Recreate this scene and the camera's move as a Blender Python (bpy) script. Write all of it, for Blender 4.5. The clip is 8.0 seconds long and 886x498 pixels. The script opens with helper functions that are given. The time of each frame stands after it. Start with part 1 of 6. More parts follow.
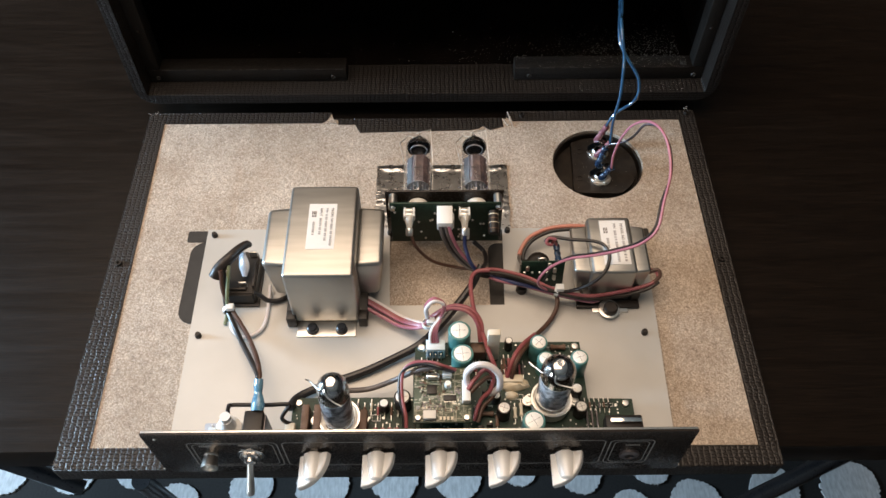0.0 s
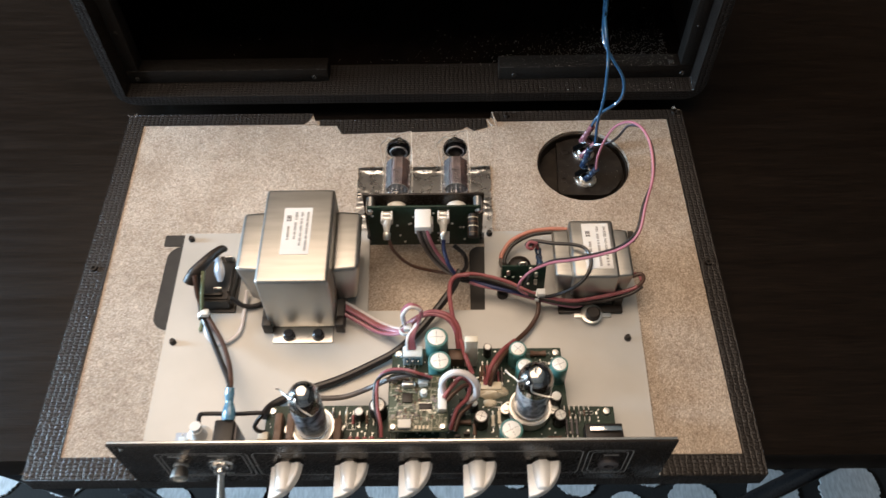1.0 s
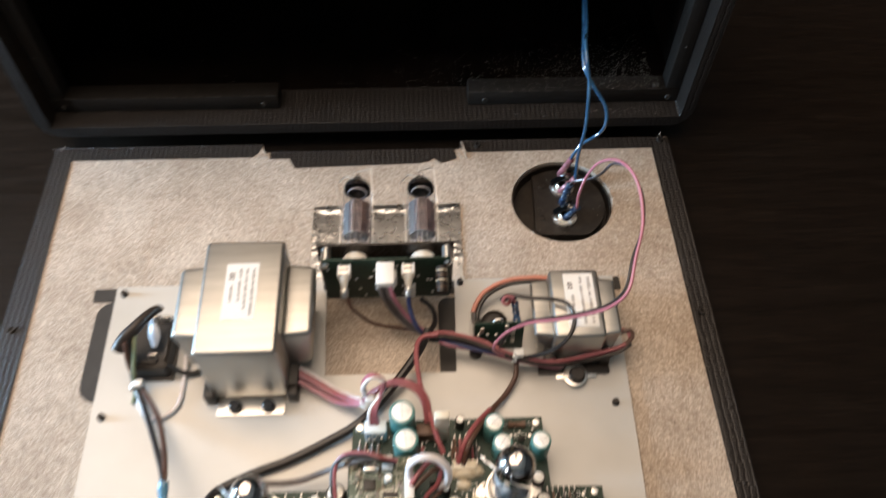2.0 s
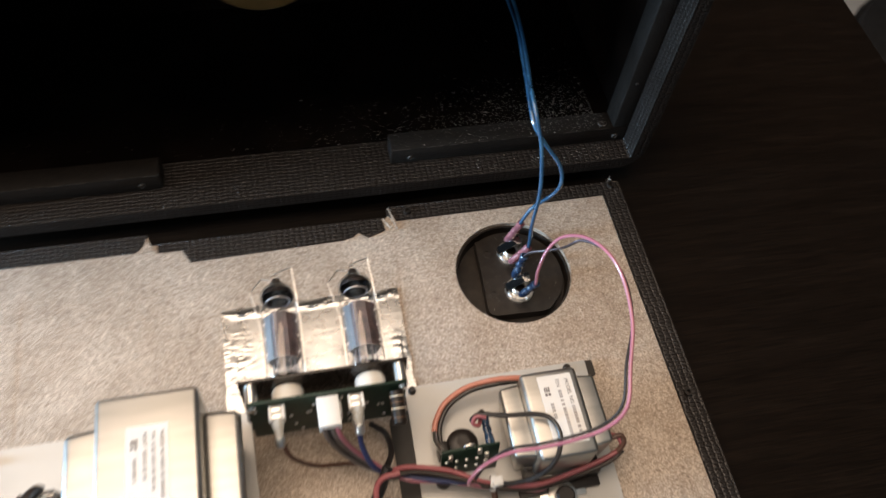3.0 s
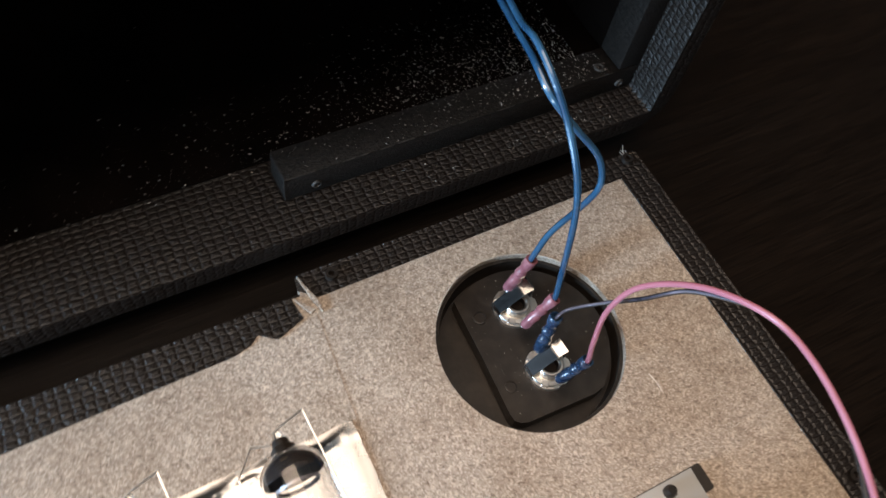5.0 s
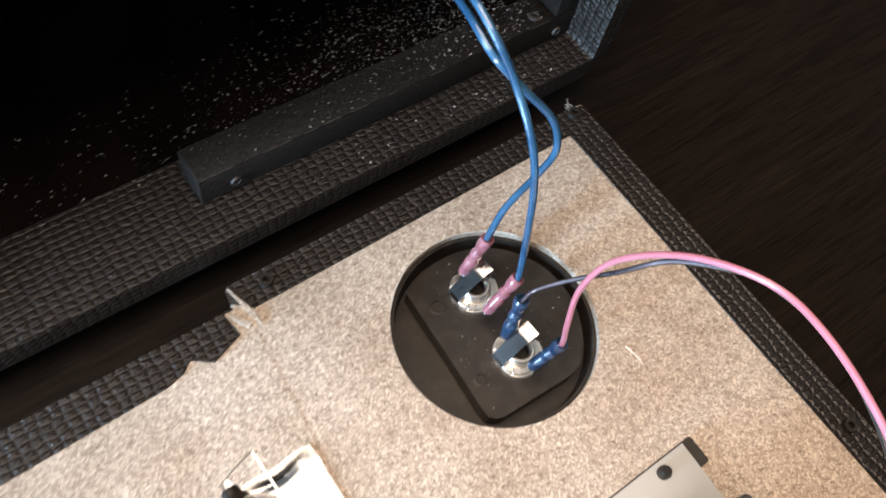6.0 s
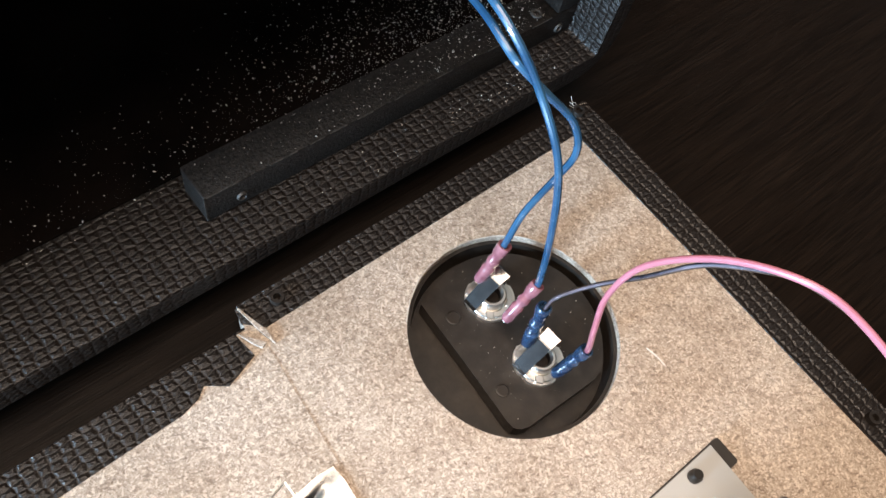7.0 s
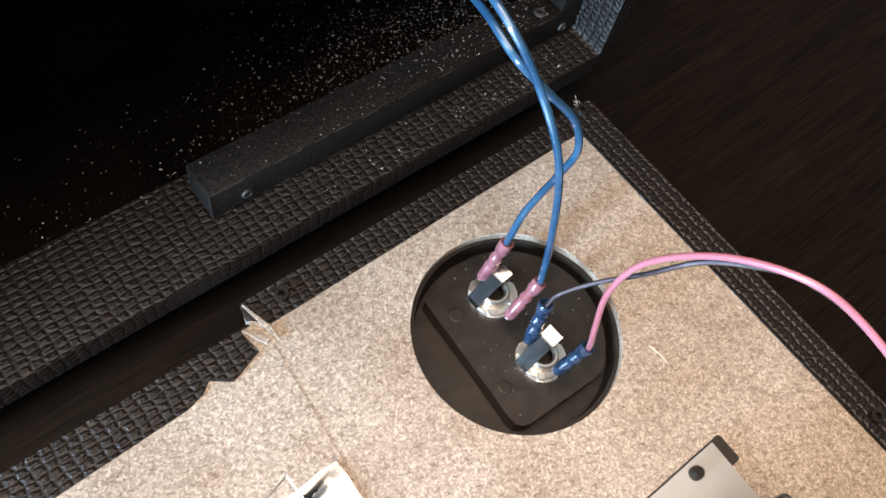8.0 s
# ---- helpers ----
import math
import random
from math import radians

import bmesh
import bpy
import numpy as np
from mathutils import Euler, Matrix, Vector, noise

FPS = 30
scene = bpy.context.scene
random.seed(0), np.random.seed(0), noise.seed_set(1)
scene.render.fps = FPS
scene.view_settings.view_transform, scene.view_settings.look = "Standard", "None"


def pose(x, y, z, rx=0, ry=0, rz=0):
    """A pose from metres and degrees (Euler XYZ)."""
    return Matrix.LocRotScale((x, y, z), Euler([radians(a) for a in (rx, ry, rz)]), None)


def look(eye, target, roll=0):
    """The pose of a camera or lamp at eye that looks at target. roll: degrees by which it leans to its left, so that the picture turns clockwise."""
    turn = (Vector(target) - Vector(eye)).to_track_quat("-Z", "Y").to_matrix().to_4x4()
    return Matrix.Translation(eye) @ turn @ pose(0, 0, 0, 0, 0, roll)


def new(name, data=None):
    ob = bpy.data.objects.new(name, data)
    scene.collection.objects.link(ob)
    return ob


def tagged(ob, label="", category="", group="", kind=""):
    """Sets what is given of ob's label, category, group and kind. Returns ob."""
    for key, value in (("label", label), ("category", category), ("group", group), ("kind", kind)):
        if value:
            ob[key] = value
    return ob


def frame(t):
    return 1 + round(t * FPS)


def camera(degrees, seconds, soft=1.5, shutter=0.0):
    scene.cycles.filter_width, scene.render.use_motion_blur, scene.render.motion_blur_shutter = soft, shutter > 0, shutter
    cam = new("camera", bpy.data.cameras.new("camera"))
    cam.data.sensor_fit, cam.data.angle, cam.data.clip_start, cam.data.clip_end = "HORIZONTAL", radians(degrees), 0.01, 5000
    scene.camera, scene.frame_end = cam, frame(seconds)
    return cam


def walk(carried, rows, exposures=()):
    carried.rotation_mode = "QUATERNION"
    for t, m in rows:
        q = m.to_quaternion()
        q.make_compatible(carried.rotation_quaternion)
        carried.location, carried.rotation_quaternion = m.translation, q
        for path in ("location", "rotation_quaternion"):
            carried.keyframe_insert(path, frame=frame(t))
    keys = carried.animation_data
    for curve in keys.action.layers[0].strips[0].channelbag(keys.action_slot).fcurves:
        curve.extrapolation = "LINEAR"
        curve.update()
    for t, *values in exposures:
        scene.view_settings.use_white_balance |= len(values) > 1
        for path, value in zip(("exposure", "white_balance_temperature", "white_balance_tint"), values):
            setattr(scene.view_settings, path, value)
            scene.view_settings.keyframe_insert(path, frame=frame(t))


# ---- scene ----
cam = camera(57.2, 8.0, shutter=0.9)
PATH = [
    (0, (0.017, -0.038, 0.555), (0.022, 1.116, -1.078), -0.2),
    (0.5, (0.023, -0.037, 0.554), (0.024, 1.111, -1.084), -0.5),
    (1, (0.039, -0.026, 0.548), (0.026, 1.121, -1.09), -1.1),
    (1.2, (0.043, -0.018, 0.539), (0.026, 1.135, -1.095), -1.0),
    (2.3, (0.042, 0.088, 0.51), (0.163, 1.2, -1.148), 2.7),
    (2.5, (0.034, 0.115, 0.504), (0.205, 1.216, -1.157), 3.9),
    (3, (0.016, 0.179, 0.479), (0.359, 1.209, -1.201), 8.4),
    (3.5, (0.011, 0.24, 0.442), (0.443, 1.17, -1.276), 10.8),
    (4, (0.022, 0.285, 0.389), (0.524, 1.175, -1.33), 12.7),
    (4.5, (0.027, 0.318, 0.332), (0.569, 1.162, -1.399), 12.7),
    (4.7, (0.026, 0.34, 0.318), (0.64, 1.167, -1.396), 14.4),
    (5.8, (0.037, 0.373, 0.286), (0.748, 1.057, -1.454), 14.1),
    (6, (0.039, 0.382, 0.28), (0.792, 1.019, -1.46), 16.4),
    (6.5, (0.035, 0.392, 0.276), (0.832, 0.996, -1.456), 17.5),
    (7, (0.032, 0.399, 0.273), (0.834, 0.978, -1.465), 17.9),
    (7.5, (0.035, 0.398, 0.275), (0.829, 0.988, -1.464), 17.1),
    (8, (0.033, 0.396, 0.275), (0.814, 0.991, -1.468), 16.7),
]
walk(cam, [(t, look(eye, target, roll)) for t, eye, target, roll in PATH],
     [(0, -0.2, 6500, 10), (1.2, -0.2, 6500, 10), (2.5, 0.0, 6370, 10), (3.0, -0.1, 6370, 10), (3.5, -0.15, 6320, 10), (4.0, -0.3, 6260, 10), (4.5, -0.55, 6230, 10), (5.8, 0.60, 6210, 10), (8, 0.60, 6210, 10)])

# ---- world and light ----
world = bpy.data.worlds.new("room_sky")
scene.world = world
world.use_nodes = True
wn = world.node_tree.nodes
sky = wn.new("ShaderNodeTexSky")
sky.sky_type = 'NISHITA'
sky.sun_disc = False
sky.sun_elevation = radians(35)
sky.sun_rotation = radians(-100)
world.node_tree.links.new(sky.outputs[0], wn["Background"].inputs[0])
wn["Background"].inputs[1].default_value = 0.05


def area_lamp(name, eye, target, sx, sy, watts, color):
    d = bpy.data.lights.new(name, 'AREA')
    d.shape, d.size, d.size_y, d.energy, d.color = 'RECTANGLE', sx, sy, watts, color
    ob = new(name, d)
    ob.matrix_world = look(eye, target)
    return ob


# daylight in the window of the wall beside the table, and the warm ceiling lamp over it
area_lamp("window_and_fill_light", (-1.80, 0.425, 0.38), (0.0, 0.425, 0.03), 0.28, 0.66, 82.0, (0.53, 0.77, 1.0))
# added fill through an unseen second opening, brightening knobs and front panel
area_lamp("window_and_fill_light", (-1.80, -0.900, 0.42), (0.0, 0.150, 0.03), 0.28, 0.66, 10.0, (0.86, 0.93, 1.0))
area_lamp("ceiling_lamp_light", (-0.40, 0.53, 1.60), (-0.40, 0.531, 0.0), 1.50, 1.38, 35.0, (1.0, 0.730, 0.515))


# ---- materials ----
def nodes_of(m):
    m.use_nodes = True
    t = m.node_tree
    return t, t.nodes, t.links, t.nodes["Principled BSDF"]


def mat(name, c1, c2=None, scale=60.0, rough=0.5, metal=0.0, bump=0.0, bscale=400.0, detail=6.0, rvar=0.1, coat=0.0, stretch=(1, 1, 1), lo=0.35, hi=0.65, spec=0.5):
    m = bpy.data.materials.new(name)
    t, n, l, b = nodes_of(m)
    b.inputs["Metallic"].default_value = metal
    b.inputs["Coat Weight"].default_value = coat
    b.inputs["Specular IOR Level"].default_value = spec
    tc = n.new("ShaderNodeTexCoord")
    mp = n.new("ShaderNodeMapping")
    mp.inputs["Scale"].default_value = stretch
    l.new(tc.outputs["Object"], mp.inputs[0])
    nz = n.new("ShaderNodeTexNoise")
    nz.inputs["Scale"].default_value, nz.inputs["Detail"].default_value = scale, detail
    l.new(mp.outputs[0], nz.inputs[0])
    rp = n.new("ShaderNodeValToRGB")
    rp.color_ramp.elements[0].position, rp.color_ramp.elements[1].position = lo, hi
    rp.color_ramp.elements[0].color = (*c1, 1)
    rp.color_ramp.elements[1].color = (*(c2 or [min(1, v * 1.18) for v in c1]), 1)
    l.new(nz.outputs[0], rp.inputs[0])
    l.new(rp.outputs[0], b.inputs["Base Color"])
    mr = n.new("ShaderNodeMapRange")
    mr.inputs["To Min"].default_value, mr.inputs["To Max"].default_value = max(0.03, rough - rvar), min(1, rough + rvar)
    n2 = n.new("ShaderNodeTexNoise")
    n2.inputs["Scale"].default_value, n2.inputs["Detail"].default_value = bscale, 5
    l.new(mp.outputs[0], n2.inputs[0])
    l.new(n2.outputs[0], mr.inputs[0])
    l.new(mr.outputs[0], b.inputs["Roughness"])
    if bump:
        bp = n.new("ShaderNodeBump")
        bp.inputs["Strength"].default_value, bp.inputs["Distance"].default_value = bump, 0.0006
        l.new(n2.outputs[0], bp.inputs["Height"])
        l.new(bp.outputs[0], b.inputs["Normal"])
    return m


def glass_mat(name, color=(1, 1, 1), rough=0.0, ior=1.45):
    m = bpy.data.materials.new(name)
    t, n, l, b = nodes_of(m)
    b.inputs["Base Color"].default_value = (*color, 1)
    b.inputs["Roughness"].default_value, b.inputs["IOR"].default_value = rough, ior
    b.inputs["Transmission Weight"].default_value = 1.0
    return m


def calc_in(t):
    """A maker of math nodes in the tree t: calc(operation, a, b)."""
    def calc(op, a, v=None):
        k = t.nodes.new("ShaderNodeMath")
        k.operation = op
        for slot, x in enumerate((a, v)):
            if x is None:
                continue
            if isinstance(x, (int, float)):
                k.inputs[slot].default_value = x
            else:
                t.links.new(x, k.inputs[slot])
        return k.outputs[0]
    return calc


def ramp(t, source, stops):
    r = t.nodes.new("ShaderNodeValToRGB")
    e = r.color_ramp.elements
    for k, (pos, col) in enumerate(stops):
        el = e[k] if k < 2 else e.new(pos)
        el.position, el.color = pos, (*col, 1)
    t.links.new(source, r.inputs[0])
    return r.outputs[0]


def blend(t, mode, fac, a, b):
    m = t.nodes.new("ShaderNodeMixRGB")
    m.blend_type = mode
    for slot, x in enumerate((fac, a, b)):
        if isinstance(x, (int, float)):
            m.inputs[slot].default_value = x
        elif isinstance(x, tuple):
            m.inputs[slot].default_value = (*x, 1)
        else:
            t.links.new(x, m.inputs[slot])
    return m.outputs[0]


def particle_mat():
    """Raw chipboard: pale and dark wood chips pressed together, with splinters, pits and grey-brown stains."""
    m = bpy.data.materials.new("chipboard")
    t, n, l, b = nodes_of(m)
    calc = calc_in(t)
    co = n.new("ShaderNodeTexCoord").outputs["Object"]

    def cloud(scale, detail, rough=0.5):
        z = n.new("ShaderNodeTexNoise")
        z.inputs["Scale"].default_value, z.inputs["Detail"].default_value, z.inputs["Roughness"].default_value = scale, detail, rough
        l.new(co, z.inputs[0])
        return z

    bent = blend(t, 'ADD', 0.0010, co, cloud(420, 2).outputs["Color"])

    def chips(scale, long, turn):
        """Random shade per chip, chips stretched along one direction."""
        mp = n.new("ShaderNodeMapping")
        mp.inputs["Rotation"].default_value = (0, 0, radians(turn))
        mp.vector_type = 'TEXTURE'
        mp.inputs["Scale"].default_value = (1, 1 / long, 1)
        v = n.new("ShaderNodeTexVoronoi")
        v.inputs["Scale"].default_value = scale
        l.new(bent, mp.inputs[0])
        l.new(mp.outputs[0], v.inputs[0])
        sp = n.new("ShaderNodeSeparateColor")
        l.new(v.outputs["Color"], sp.inputs[0])
        return sp.outputs[0]

    body = calc('ADD', calc('ADD', calc('MULTIPLY', chips(1250, 0.5, 12), 0.34), calc('MULTIPLY', chips(1750, 0.5, 98), 0.34)), calc('MULTIPLY', chips(3000, 0.8, 50), 0.32))
    col = ramp(t, body, ((0.12, (0.30, 0.232, 0.176)), (0.90, (0.73, 0.64, 0.545)), (0.50, (0.505, 0.423, 0.345))))
    for scale, long, turn, at in ((1700, 0.60, 25, 0.91), (2000, 0.5, 84, 0.92), (1350, 0.30, 143, 0.975)):
        col = blend(t, 'MIX', calc('MULTIPLY', calc('GREATER_THAN', chips(scale, long, turn), at), 0.62), col, (0.86, 0.77, 0.66))
    for scale, long, turn, at in ((1500, 0.35, 65, 0.045), (1900, 0.6, 5, 0.04)):
        col = blend(t, 'MIX', calc('MULTIPLY', calc('LESS_THAN', chips(scale, long, turn), at), 0.55), col, (0.20, 0.15, 0.11))
    pits = ramp(t, cloud(640, 2).outputs[0], ((0.25, (0.36, 0.30, 0.25)), (0.31, (1, 1, 1))))
    col = blend(t, 'MULTIPLY', 1.0, col, pits)
    stain = ramp(t, cloud(22, 12, 0.68).outputs[0], ((0.34, (0.76, 0.715, 0.67)), (0.62, (1, 1, 1))))
    col = blend(t, 'MULTIPLY', 1.0, col, stain)
    scuff = ramp(t, cloud(8, 9, 0.62).outputs[0], ((0.36, (0.86, 0.84, 0.815)), (0.60, (1.03, 1.03, 1.03))))
    col = blend(t, 'MULTIPLY', 1.0, col, scuff)
    l.new(col, b.inputs["Base Color"])
    b.inputs["Roughness"].default_value = 0.62
    bp = n.new("ShaderNodeBump")
    bp.inputs["Strength"].default_value, bp.inputs["Distance"].default_value = 0.9, 0.00045
    l.new(body, bp.inputs["Height"])
    l.new(bp.outputs[0], b.inputs["Normal"])
    return m


def tolex_mat(name, base=(0.0112, 0.0080, 0.0062)):
    """Black-brown vinyl covering embossed with uneven rows of small wrinkled pillows."""
    m = bpy.data.materials.new(name)
    t, n, l, b = nodes_of(m)
    calc = calc_in(t)
    uv = n.new("ShaderNodeTexCoord").outputs["UV"]

    def cloud(scale, detail, stretch=(1, 1, 1)):
        mp = n.new("ShaderNodeMapping")
        mp.inputs["Scale"].default_value = stretch
        l.new(uv, mp.inputs[0])
        z = n.new("ShaderNodeTexNoise")
        z.inputs["Scale"].default_value, z.inputs["Detail"].default_value = scale, detail
        l.new(mp.outputs[0], z.inputs[0])
        return z

    bent = blend(t, 'ADD', 0.0022, uv, cloud(150, 2).outputs["Color"])
    mp = n.new("ShaderNodeMapping")
    mp.inputs["Scale"].default_value = (1 / 0.0041, 1 / 0.0029, 1)
    l.new(bent, mp.inputs[0])
    v = n.new("ShaderNodeTexVoronoi")
    v.voronoi_dimensions, v.feature = '2D', 'DISTANCE_TO_EDGE'
    v.inputs["Scale"].default_value, v.inputs["Randomness"].default_value = 1.0, 0.26
    l.new(mp.outputs[0], v.inputs[0])
    d = calc('MINIMUM', calc('MULTIPLY', v.outputs["Distance"], 3.2), 1.0)
    pillow = calc('MULTIPLY', calc('MULTIPLY', d, d), calc('SUBTRACT', 3.0, calc('MULTIPLY', d, 2.0)))
    wrinkle = cloud(620, 3, (1, 2.2, 1)).outputs[0]
    fine = cloud(1700, 3).outputs[0]
    h = calc('MULTIPLY', pillow, calc('ADD', calc('MULTIPLY', wrinkle, 0.5), 0.55))
    h = calc('ADD', h, calc('MULTIPLY', wrinkle, 0.60))
    h = calc('ADD', h, calc('MULTIPLY', fine, 0.20))
    bp = n.new("ShaderNodeBump")
    bp.inputs["Strength"].default_value, bp.inputs["Distance"].default_value = 1.0, 0.00050
    l.new(h, bp.inputs["Height"])
    l.new(bp.outputs[0], b.inputs["Normal"])
    l.new(ramp(t, fine, ((0.3, tuple(q * 0.7 for q in base)), (0.75, tuple(q * 1.35 for q in base)))), b.inputs["Base Color"])
    b.inputs["Roughness"].default_value = 0.40
    b.inputs["Specular IOR Level"].default_value = 0.50
    return m


def table_mat():
    """Black-brown stained wood with a fine open grain along x."""
    m = bpy.data.materials.new("black_brown_wood")
    t, n, l, b = nodes_of(m)
    co = n.new("ShaderNodeTexCoord").outputs["Object"]

    def grain(stretch, scale, detail):
        mp = n.new("ShaderNodeMapping")
        mp.inputs["Scale"].default_value = stretch
        l.new(co, mp.inputs[0])
        z = n.new("ShaderNodeTexNoise")
        z.inputs["Scale"].default_value, z.inputs["Detail"].default_value, z.inputs["Distortion"].default_value = scale, detail, 0.35
        l.new(mp.outputs[0], z.inputs[0])
        return z.outputs[0]

    broad, pores = grain((1, 14, 1), 9, 6), grain((5, 190, 5), 7, 8)
    col = ramp(t, pores, ((0.36, (0.0050, 0.0034, 0.0023)), (0.66, (0.0128, 0.0086, 0.0060))))
    col = blend(t, 'MULTIPLY', 1.0, col, ramp(t, broad, ((0.3, (0.78, 0.76, 0.74)), (0.7, (1.15, 1.12, 1.10)))))
    l.new(col, b.inputs["Base Color"])
    l.new(ramp(t, broad, ((0.3, (0.32, 0.32, 0.32)), (0.7, (0.44, 0.44, 0.44)))), b.inputs["Roughness"])
    b.inputs["Specular IOR Level"].default_value = 0.13
    bp = n.new("ShaderNodeBump")
    bp.inputs["Strength"].default_value, bp.inputs["Distance"].default_value = 0.4, 0.0004
    l.new(pores, bp.inputs["Height"])
    l.new(bp.outputs[0], b.inputs["Normal"])
    return m


def traced_mat(name, board, track, amount, rough):
    """Circuit board lacquer with fine tracks running both ways and small pads."""
    m = bpy.data.materials.new(name)
    t, n, l, b = nodes_of(m)
    calc = calc_in(t)
    co = n.new("ShaderNodeTexCoord").outputs["Object"]

    def streak(stretch, at):
        mp = n.new("ShaderNodeMapping")
        mp.inputs["Scale"].default_value = stretch
        l.new(co, mp.inputs[0])
        v = n.new("ShaderNodeTexVoronoi")
        v.distance = 'CHEBYCHEV'
        v.inputs["Scale"].default_value = 1.0
        l.new(mp.outputs[0], v.inputs[0])
        sp = n.new("ShaderNodeSeparateColor")
        l.new(v.outputs["Color"], sp.inputs[0])
        return calc('GREATER_THAN', sp.outputs[0], at)

    lines = calc('MAXIMUM', streak((190, 1500, 300), 0.80), streak((1500, 190, 300), 0.84))
    pads = streak((900, 900, 300), 0.93)
    dirt = n.new("ShaderNodeTexNoise")
    dirt.inputs["Scale"].default_value, dirt.inputs["Detail"].default_value = 120, 5
    l.new(co, dirt.inputs[0])
    col = ramp(t, dirt.outputs[0], ((0.35, board), (0.65, tuple(q * 1.5 for q in board))))
    col = blend(t, 'MIX', calc('MULTIPLY', lines, amount), col, track)
    col = blend(t, 'MIX', calc('MULTIPLY', pads, amount), col, tuple(min(1.0, q * 1.3) for q in track))
    l.new(col, b.inputs["Base Color"])
    b.inputs["Roughness"].default_value = rough
    b.inputs["Specular IOR Level"].default_value = 0.35
    return m


def nylon_mat(name, c1, c2):
    """Translucent glossy nylon with uneven colour."""
    m = mat(name, c1, c2, 260, 0.24, 0.0, 0.5, 420, coat=0.5)
    m.node_tree.nodes["Principled BSDF"].inputs["Transmission Weight"].default_value = 0.25
    return m


M = {}
M["chip"] = particle_mat()
M["tolex"] = tolex_mat("black_tolex")
M["wood"] = table_mat()
M["alu"] = mat("milled_aluminium", (0.44, 0.435, 0.415), (0.50, 0.495, 0.475), 14, 0.45, 0.35, 0.03, 12, rvar=0.10)
M["steel"] = mat("galvanised_steel", (0.42, 0.41, 0.385), (0.50, 0.49, 0.46), 18, 0.40, 1.0, rvar=0.05, bscale=60, stretch=(1, 9, 1))
M["chrome"] = mat("chrome", (0.75, 0.75, 0.74), (0.8, 0.8, 0.79), 30, 0.12, 1.0, rvar=0.04)
M["tin"] = mat("tinned_metal", (0.76, 0.74, 0.70), (0.84, 0.82, 0.78), 60, 0.32, 1.0, rvar=0.08)
M["foil"] = mat("aluminium_foil", (0.48, 0.49, 0.495), (0.55, 0.56, 0.565), 40, 0.28, 1.0, 0.10, 160, rvar=0.06)
M["panel"] = mat("black_painted_metal", (0.020, 0.0150, 0.0120), (0.027, 0.0205, 0.0165), 80, 0.26, 0.0, 0.02, 900, spec=0.38)
M["paintline"] = mat("grey_print", (0.30, 0.285, 0.27), (0.38, 0.365, 0.35), 300, 0.5)
M["blackpl"] = mat("black_plastic", (0.0125, 0.0095, 0.0075), (0.0195, 0.0150, 0.0120), 50, 0.42, 0.0, 0.04, 700, spec=0.4)
M["dusty"] = mat("dusty_black_plastic", (0.0125, 0.0096, 0.0076), (0.027, 0.0215, 0.0170), 160, 0.40, 0.0, 0.10, 520, detail=12, rvar=0.12, lo=0.40, hi=0.72, spec=0.4)
M["felt"] = mat("black_tape", (0.018, 0.015, 0.012), (0.026, 0.022, 0.018), 90, 0.6, 0.0, 0.1, 900)
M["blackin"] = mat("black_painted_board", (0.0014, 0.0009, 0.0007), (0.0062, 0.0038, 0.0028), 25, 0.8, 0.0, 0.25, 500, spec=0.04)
M["ivory"] = mat("ivory_plastic", (0.82, 0.81, 0.785), (0.86, 0.85, 0.825), 40, 0.24, coat=0.2)
M["white"] = mat("white_nylon", (0.80, 0.80, 0.775), (0.85, 0.85, 0.83), 60, 0.4)
M["icewhite"] = mat("pale_ice_nylon", (0.60, 0.68, 0.72), (0.68, 0.75, 0.79), 60, 0.35)
M["paper"] = mat("white_label_paper", (0.80, 0.79, 0.77), (0.84, 0.83, 0.81), 90, 0.6)
M["ink"] = mat("label_ink", (0.10, 0.09, 0.09), (0.16, 0.15, 0.15), 300, 0.6)
M["inkp"] = mat("faded_label_ink", (0.30, 0.28, 0.27), (0.42, 0.40, 0.39), 300, 0.6)
M["pcb"] = traced_mat("green_circuit_board", (0.006, 0.020, 0.012), (0.018, 0.044, 0.028), 0.40, 0.44)
M["pcbd"] = traced_mat("olive_circuit_board", (0.055, 0.070, 0.045), (0.46, 0.44, 0.35), 0.60, 0.40)
M["teal"] = mat("teal_sleeve", (0.058, 0.185, 0.17), (0.08, 0.235, 0.22), 60, 0.35)
M["can"] = mat("aluminium_can_top", (0.84, 0.83, 0.78), (0.90, 0.89, 0.85), 60, 0.45, 0.10)
M["ceramic"] = mat("cream_ceramic", (0.72, 0.65, 0.51), (0.78, 0.71, 0.58), 80, 0.5)
M["socketw"] = mat("white_ceramic_socket", (0.72, 0.69, 0.62), (0.78, 0.75, 0.70), 80, 0.45)
M["brown"] = mat("brown_component", (0.10, 0.055, 0.035), (0.15, 0.085, 0.055), 200, 0.5)
M["red"] = mat("red_wire_pvc", (0.27, 0.075, 0.085), (0.33, 0.100, 0.108), 60, 0.38)
M["pink"] = mat("pink_wire_pvc", (0.36, 0.127, 0.165), (0.42, 0.154, 0.198), 60, 0.32, coat=0.3)
M["salmon"] = mat("salmon_wire_pvc", (0.52, 0.20, 0.14), (0.57, 0.24, 0.18), 60, 0.4)
M["blue"] = mat("blue_wire_pvc", (0.015, 0.052, 0.112), (0.034, 0.102, 0.188), 60, 0.24, coat=1.0, spec=0.3)
M["navy"] = mat("navy_wire_pvc", (0.02, 0.03, 0.10), (0.03, 0.045, 0.14), 60, 0.4)
